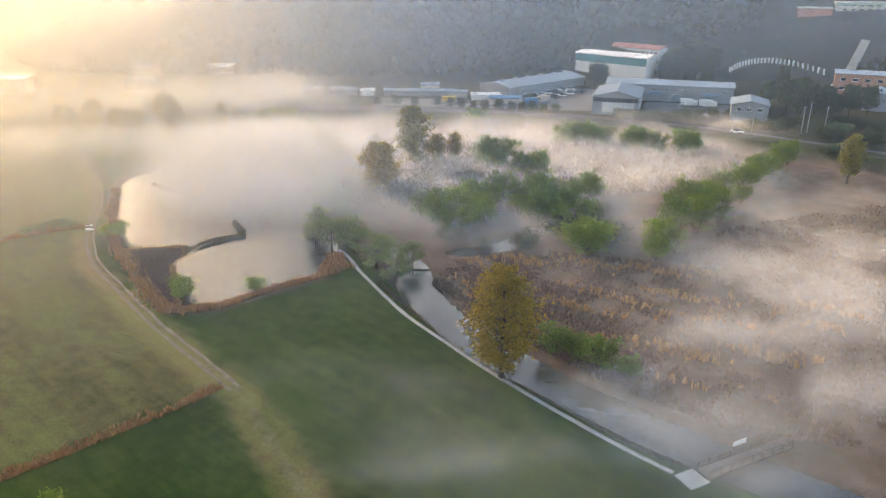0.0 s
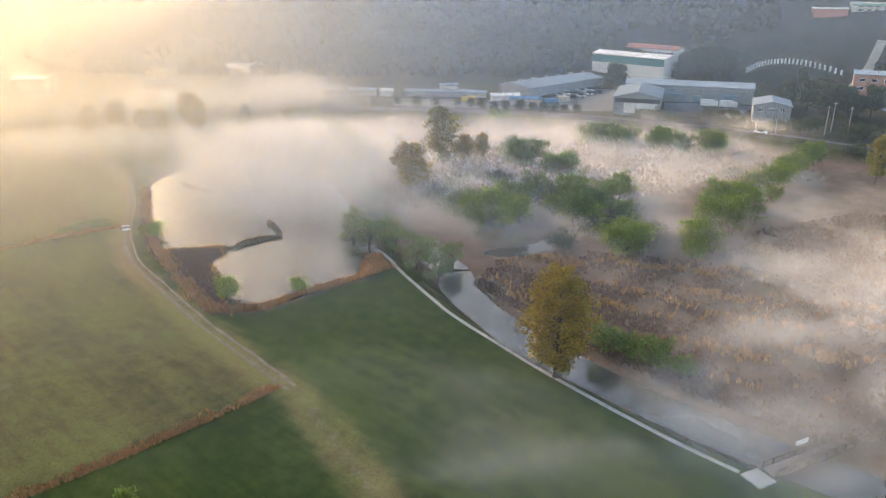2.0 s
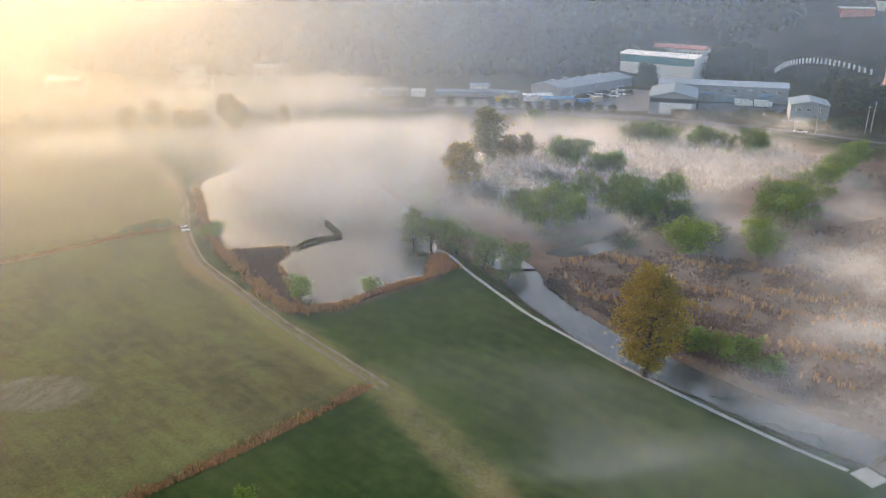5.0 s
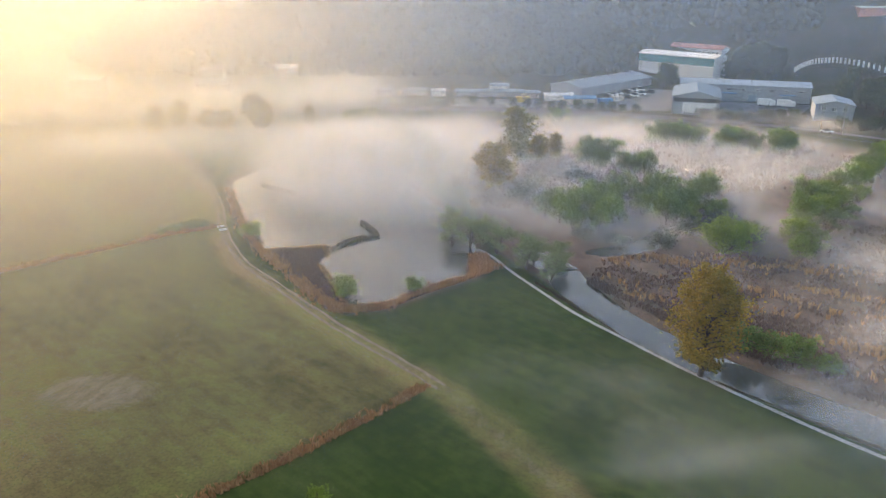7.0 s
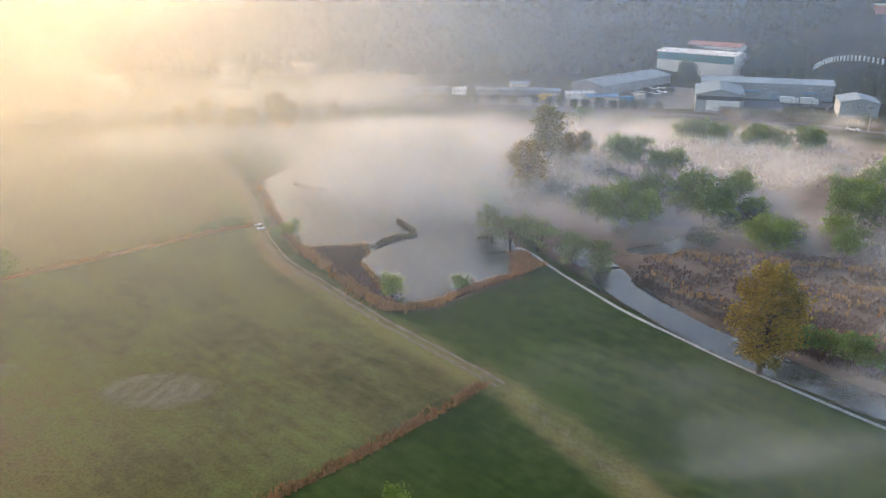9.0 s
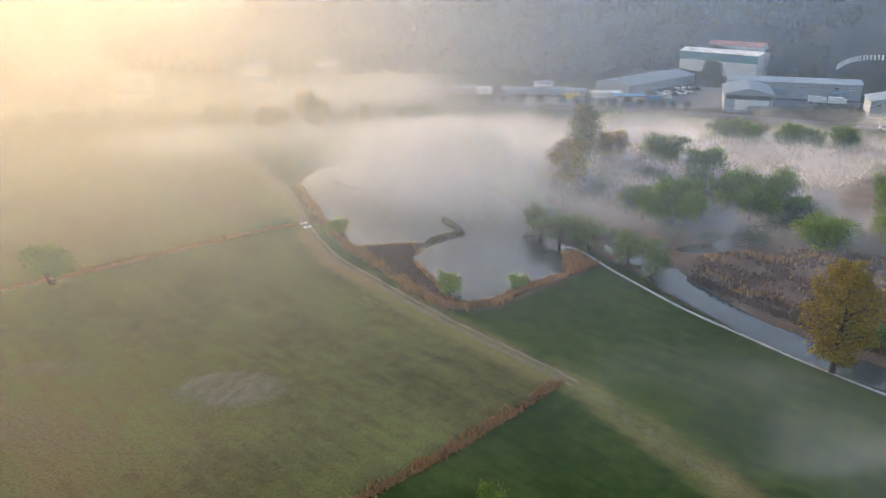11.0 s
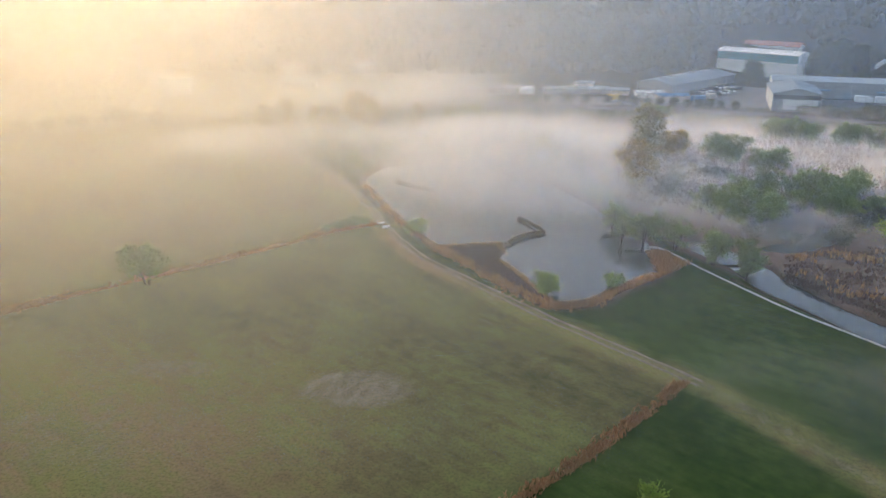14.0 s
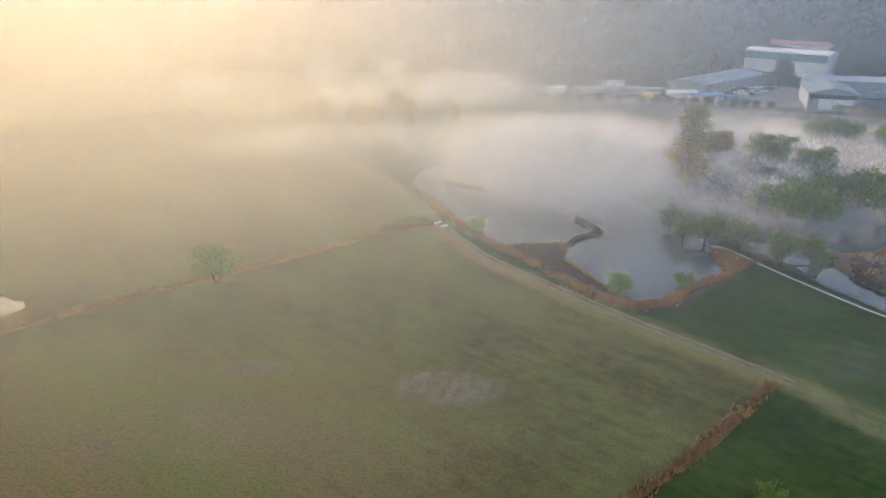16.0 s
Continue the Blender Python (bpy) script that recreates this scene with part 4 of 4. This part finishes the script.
part("lintel_band", box("lintel_band", -14.10, -13.95, -8.6, 8.6, 4.1, 5.7, M_DARKMETAL), gabled, "dark glazed band above the door")
block = bpy.data.objects["warehouse"]
for x in (-6, 17):
    part("awning", box("awning", x - 3, x + 3, -9.4, -7.4, 3.7, 3.95, M_BLUE), block, "blue metal awning")

# ---------------------------------------------------------------- yards and vehicles


def paving(name, label, pts, z=0.14):
    p = np.array(pts, float)
    xs, ys = np.arange(p[:, 0].min(), p[:, 0].max(), 0.8), np.arange(p[:, 1].min(), p[:, 1].max(), 0.8)
    gx, gy = np.meshgrid(xs, ys)
    ok = inside(gx, gy, pts)
    me, _, _ = sheet(name, xs, ys, lambda a, b: height(a, b) + z, M_YARD, True, ok)
    return tagged(new(name, me), label, "yard", kind="structure")


paving("yard_1", "grey concrete works yard between the warehouses", [(70, 296), (95, 288), (110, 308), (76, 318)])
paving("yard_2", "grey concrete yard beside the long warehouse", [(-40, 312), (24, 306), (50, 302), (66, 345), (55, 352), (20, 324), (-40, 330)])
tagged(new("lane", ribbon("lane", [(166, 346), (186, 370), (209, 403)], [(-2.2, 2.2)], 0.3, M_PATHMID, 0, 2)), "pale concrete lane climbing past the woods", "road", kind="structure")


def vehicle(name, label, x, y, turn, L, W, H, body, cab_len, cab_h, van=False):
    ob = tagged(new(name), label, "car" if not van else "truck")
    ob.matrix_basis = pose(x, y, at(x, y) + 0.13, 0, 0, turn)
    bm = bmesh.new()
    slab(bm, -L / 2, L / 2, -W / 2, W / 2, 0.3, H * 0.6 if not van else H)
    part("body", done(bm, "body", body, 0.12), ob)
    bm = bmesh.new()
    if van:
        slab(bm, L / 2 + 0.05, L / 2 + cab_len, -W / 2 + 0.05, W / 2 - 0.05, 0.35, cab_h)
    else:
        slab(bm, -cab_len / 2 - 0.2, cab_len / 2 - 0.2, -W / 2 + 0.12, W / 2 - 0.12, H * 0.6 - 0.05, H)
    part("cabin", done(bm, "cabin", M_GLASS if not van else M_WHITE, 0.16), ob)
    for sx in (-L * 0.32, L * 0.32):
        for sy in (-W / 2 + 0.1, W / 2 - 0.1):
            bm = bmesh.new()
            bmesh.ops.create_cone(bm, cap_ends=True, segments=14, radius1=0.34, radius2=0.34, depth=0.22, matrix=pose(sx, sy, 0.34, 90, 0, 0))
            part("wheel", done(bm, "wheel", M_TYRE), ob)
    return ob


for i, (x, y, a) in enumerate([(90.8, 309, -16), (97.6, 306, -16)]):
    vehicle("delivery_truck", "white box truck parked in the warehouse yard", x, y, a, 5.2, 2.2, 2.9, M_WHITE, 1.7, 2.2, True)
vehicle("car", "white car standing on the country road", 95, 261, -40, 4.4, 1.8, 1.45, M_WHITE, 2.2, 0)
for i, (x, y) in enumerate([(30, 330), (33, 333), (36, 336), (40, 339), (44, 343), (48, 346), (38, 328), (42, 331), (46, 335), (51, 339)]):
    vehicle("car", "parked white car beside the long warehouse" if i % 3 else "parked dark car beside the long warehouse", x, y, 130 + (i * 13) % 20, 4.4, 1.8, 1.5, M_WHITE if i % 3 else M_DARKMETAL, 2.3, 0)
for i, (x, y) in enumerate([(-185, 273), (-200, 267), (-160, 285)]):
    vehicle("car", "pale car driving the hazy road", x, y, 30, 4.4, 1.8, 1.5, M_WHITE, 2.3, 0)
for i, (x, y, a, m) in enumerate([(27, 318, 20, M_BLUE), (33, 322, 40, M_WALLB), (-8, 322, 5, M_YELLOW)]):
    bm = bmesh.new()
    slab(bm, -3, 3, -1.2, 1.2, 0.1, 2.3)
    ob = tagged(new("yard_container", done(bm, "yard_container", m, 0.06)), "painted metal container stored in the works yard", "container")
    ob.matrix_basis = pose(x, y, at(x, y) + 0.05, 0, 0, a)


def pole(x, y, tall, label="grey concrete utility pole beside the road"):
    ob = tagged(new("utility_pole"), label, "pole")
    ob.matrix_basis = pose(x, y, at(x, y))
    co, fa = [], []
    tube(co, fa, [(0, 0, -0.4), (0, 0, tall)], [0.19, 0.12], 8)
    part("shaft", bare_mesh("shaft", co, fa, M_POLE, True), ob)
    part("crossarm", box("crossarm", -0.9, 0.9, -0.06, 0.06, tall - 0.7, tall - 0.55, M_POLE), ob)


for x, y, h in [(95.5, 267, 10), (99.5, 259.5, 11), (117, 260, 10), (120, 262, 11), (124, 258, 10), (63.4, 285, 9), (20, 301, 9), (-50, 310, 9), (-92, 309, 9)]:
    pole(x, y, h)
for i, (x, y) in enumerate([(-12.5, 312), (-6.9, 309), (-2.6, 306.9), (2.3, 304.5), (7.2, 303.8), (12.6, 303.4), (17.9, 302.0), (22.3, 301), (26.2, 299.5), (30.3, 298.5), (-22, 312), (-30, 313), (-38, 313), (35, 296)]):
    tree("verge_tree", "verge", x, y, "small dark roadside tree in a row", 0.85 + 0.1 * (i % 3), 0, group="roadside tree row")
for i, (x, y, s) in enumerate([(60, 352, 1.1), (64, 356, 1.0), (100, 372, 1.2), (106, 378, 1.3), (112, 372, 1.2), (116, 384, 1.3), (122, 378, 1.2), (95, 366, 1.0), (128, 287, 1.0), (128, 300, 1.1), (132, 298, 1.2), (133, 287, 1.1), (151, 360, 0.8), (140, 292, 1.0), (146, 286, 1.1), (137, 280, 0.9), (155, 290, 1.0), (125, 312, 0.9), (112, 352, 0.9), (103, 350, 0.8)]):
    tree("pine_tree", "pine", x, y, "dark evergreen tree near the warehouses", s * 0.95, i, group="dark evergreens", category="tree")
for i, (x, y, s) in enumerate([(70, 283, 1.0), (75, 281, 0.9), (80, 279, 1.1), (85, 277, 1.0), (91, 276, 0.9), (60, 289, 0.9), (65, 286, 1.0), (104, 268, 1.0), (110, 264, 1.1), (116, 268, 1.1), (122, 250, 1.2), (128, 255, 1.2), (134, 246, 1.1), (115, 235, 0.9), (86, 293, 0.7), (91, 292, 0.7), (96, 290, 0.7), (-190, 276, 1.0), (-198, 272, 1.1), (-206, 270, 1.2), (-214, 262, 1.2), (-222, 256, 1.1), (-232, 252, 1.2), (-240, 244, 1.1)]):
    tree("verge_shrub", "dark", x, y, "dense dark green shrub on the road verge", s, i, group="road verge shrubs", category="shrub")

# white posts of a retaining wall above the yards
fence = tagged(new("post_fence"), "row of white posts on a terrace edge", "fence")
for i in range(26):
    u = i / 25
    x = (1 - u) ** 2 * 132 + 2 * u * (1 - u) * 154 + u * u * 174
    y = (1 - u) ** 2 * 380 + 2 * u * (1 - u) * 404 + u * u * 370
    part("post", box("post", x - 0.35, x + 0.35, y - 0.35, y + 0.35, at(x, y) - 0.3, at(x, y) + 2.6, M_WHITE), fence)

# ---------------------------------------------------------------- footbridge at the path's end
bridge = tagged(new("footbridge"), "small wooden footbridge with railings over the misty canal", "bridge")
bridge.matrix_basis = pose(27.0, 76.0, 0.0, 0, 0, 27)
for i in range(52):
    part("plank", box("plank", i * 0.28, i * 0.28 + 0.25, -1.0, 1.0, 0.30, 0.38, M_PLANK), bridge)
for s in (-1, 1):
    part("beam", box("beam", 0, 14.5, s * 0.85 - 0.1, s * 0.85 + 0.1, 0.02, 0.30, M_BARK), bridge)
    part("handrail", box("handrail", 0, 14.5, s * 1.0 - 0.05, s * 1.0 + 0.05, 1.30, 1.40, M_BARK), bridge)
    part("midrail", box("midrail", 0, 14.5, s * 1.0 - 0.03, s * 1.0 + 0.03, 0.85, 0.92, M_BARK), bridge)
    for i in range(9):
        part("post", box("post", i * 1.8, i * 1.8 + 0.12, s * 1.0 - 0.06, s * 1.0 + 0.06, 0.1, 1.30, M_BARK), bridge)
sl = tagged(new("bridge_landing", box("bridge_landing", -1.6, 1.3, -1.5, 1.5, -0.2, 0.22, M_CONC, 0.03)), "pale concrete landing slab before the footbridge", "slab")
sl.matrix_basis = pose(25.6, 75.3, 0, 0, 0, 27)
sign = tagged(new("notice_board"), "white blank notice board beside the footbridge", "sign")
sign.matrix_basis = pose(33.2, 81.2, 0, 0, 0, 27)
part("board", box("board", -1.1, 1.1, -0.04, 0.04, 1.0, 1.7, M_WHITE), sign)
for x in (-0.9, 0.9):
    part("leg", box("leg", x - 0.05, x + 0.05, -0.045, 0.045, -0.8, 1.0, M_BARK), sign)

# culvert head walls where the track crosses the ditch
for x, y, a in ((-92.6, 166.6, 28), (-91.0, 163.6, 28)):
    ob = tagged(new("culvert_headwall", box("culvert_headwall", -0.9, 0.9, -0.18, 0.18, -0.5, 0.5, M_WHITE, 0.04)), "small white concrete culvert head wall on the track", "culvert")
    ob.matrix_basis = pose(x, y, at(x, y), 0, 0, a)
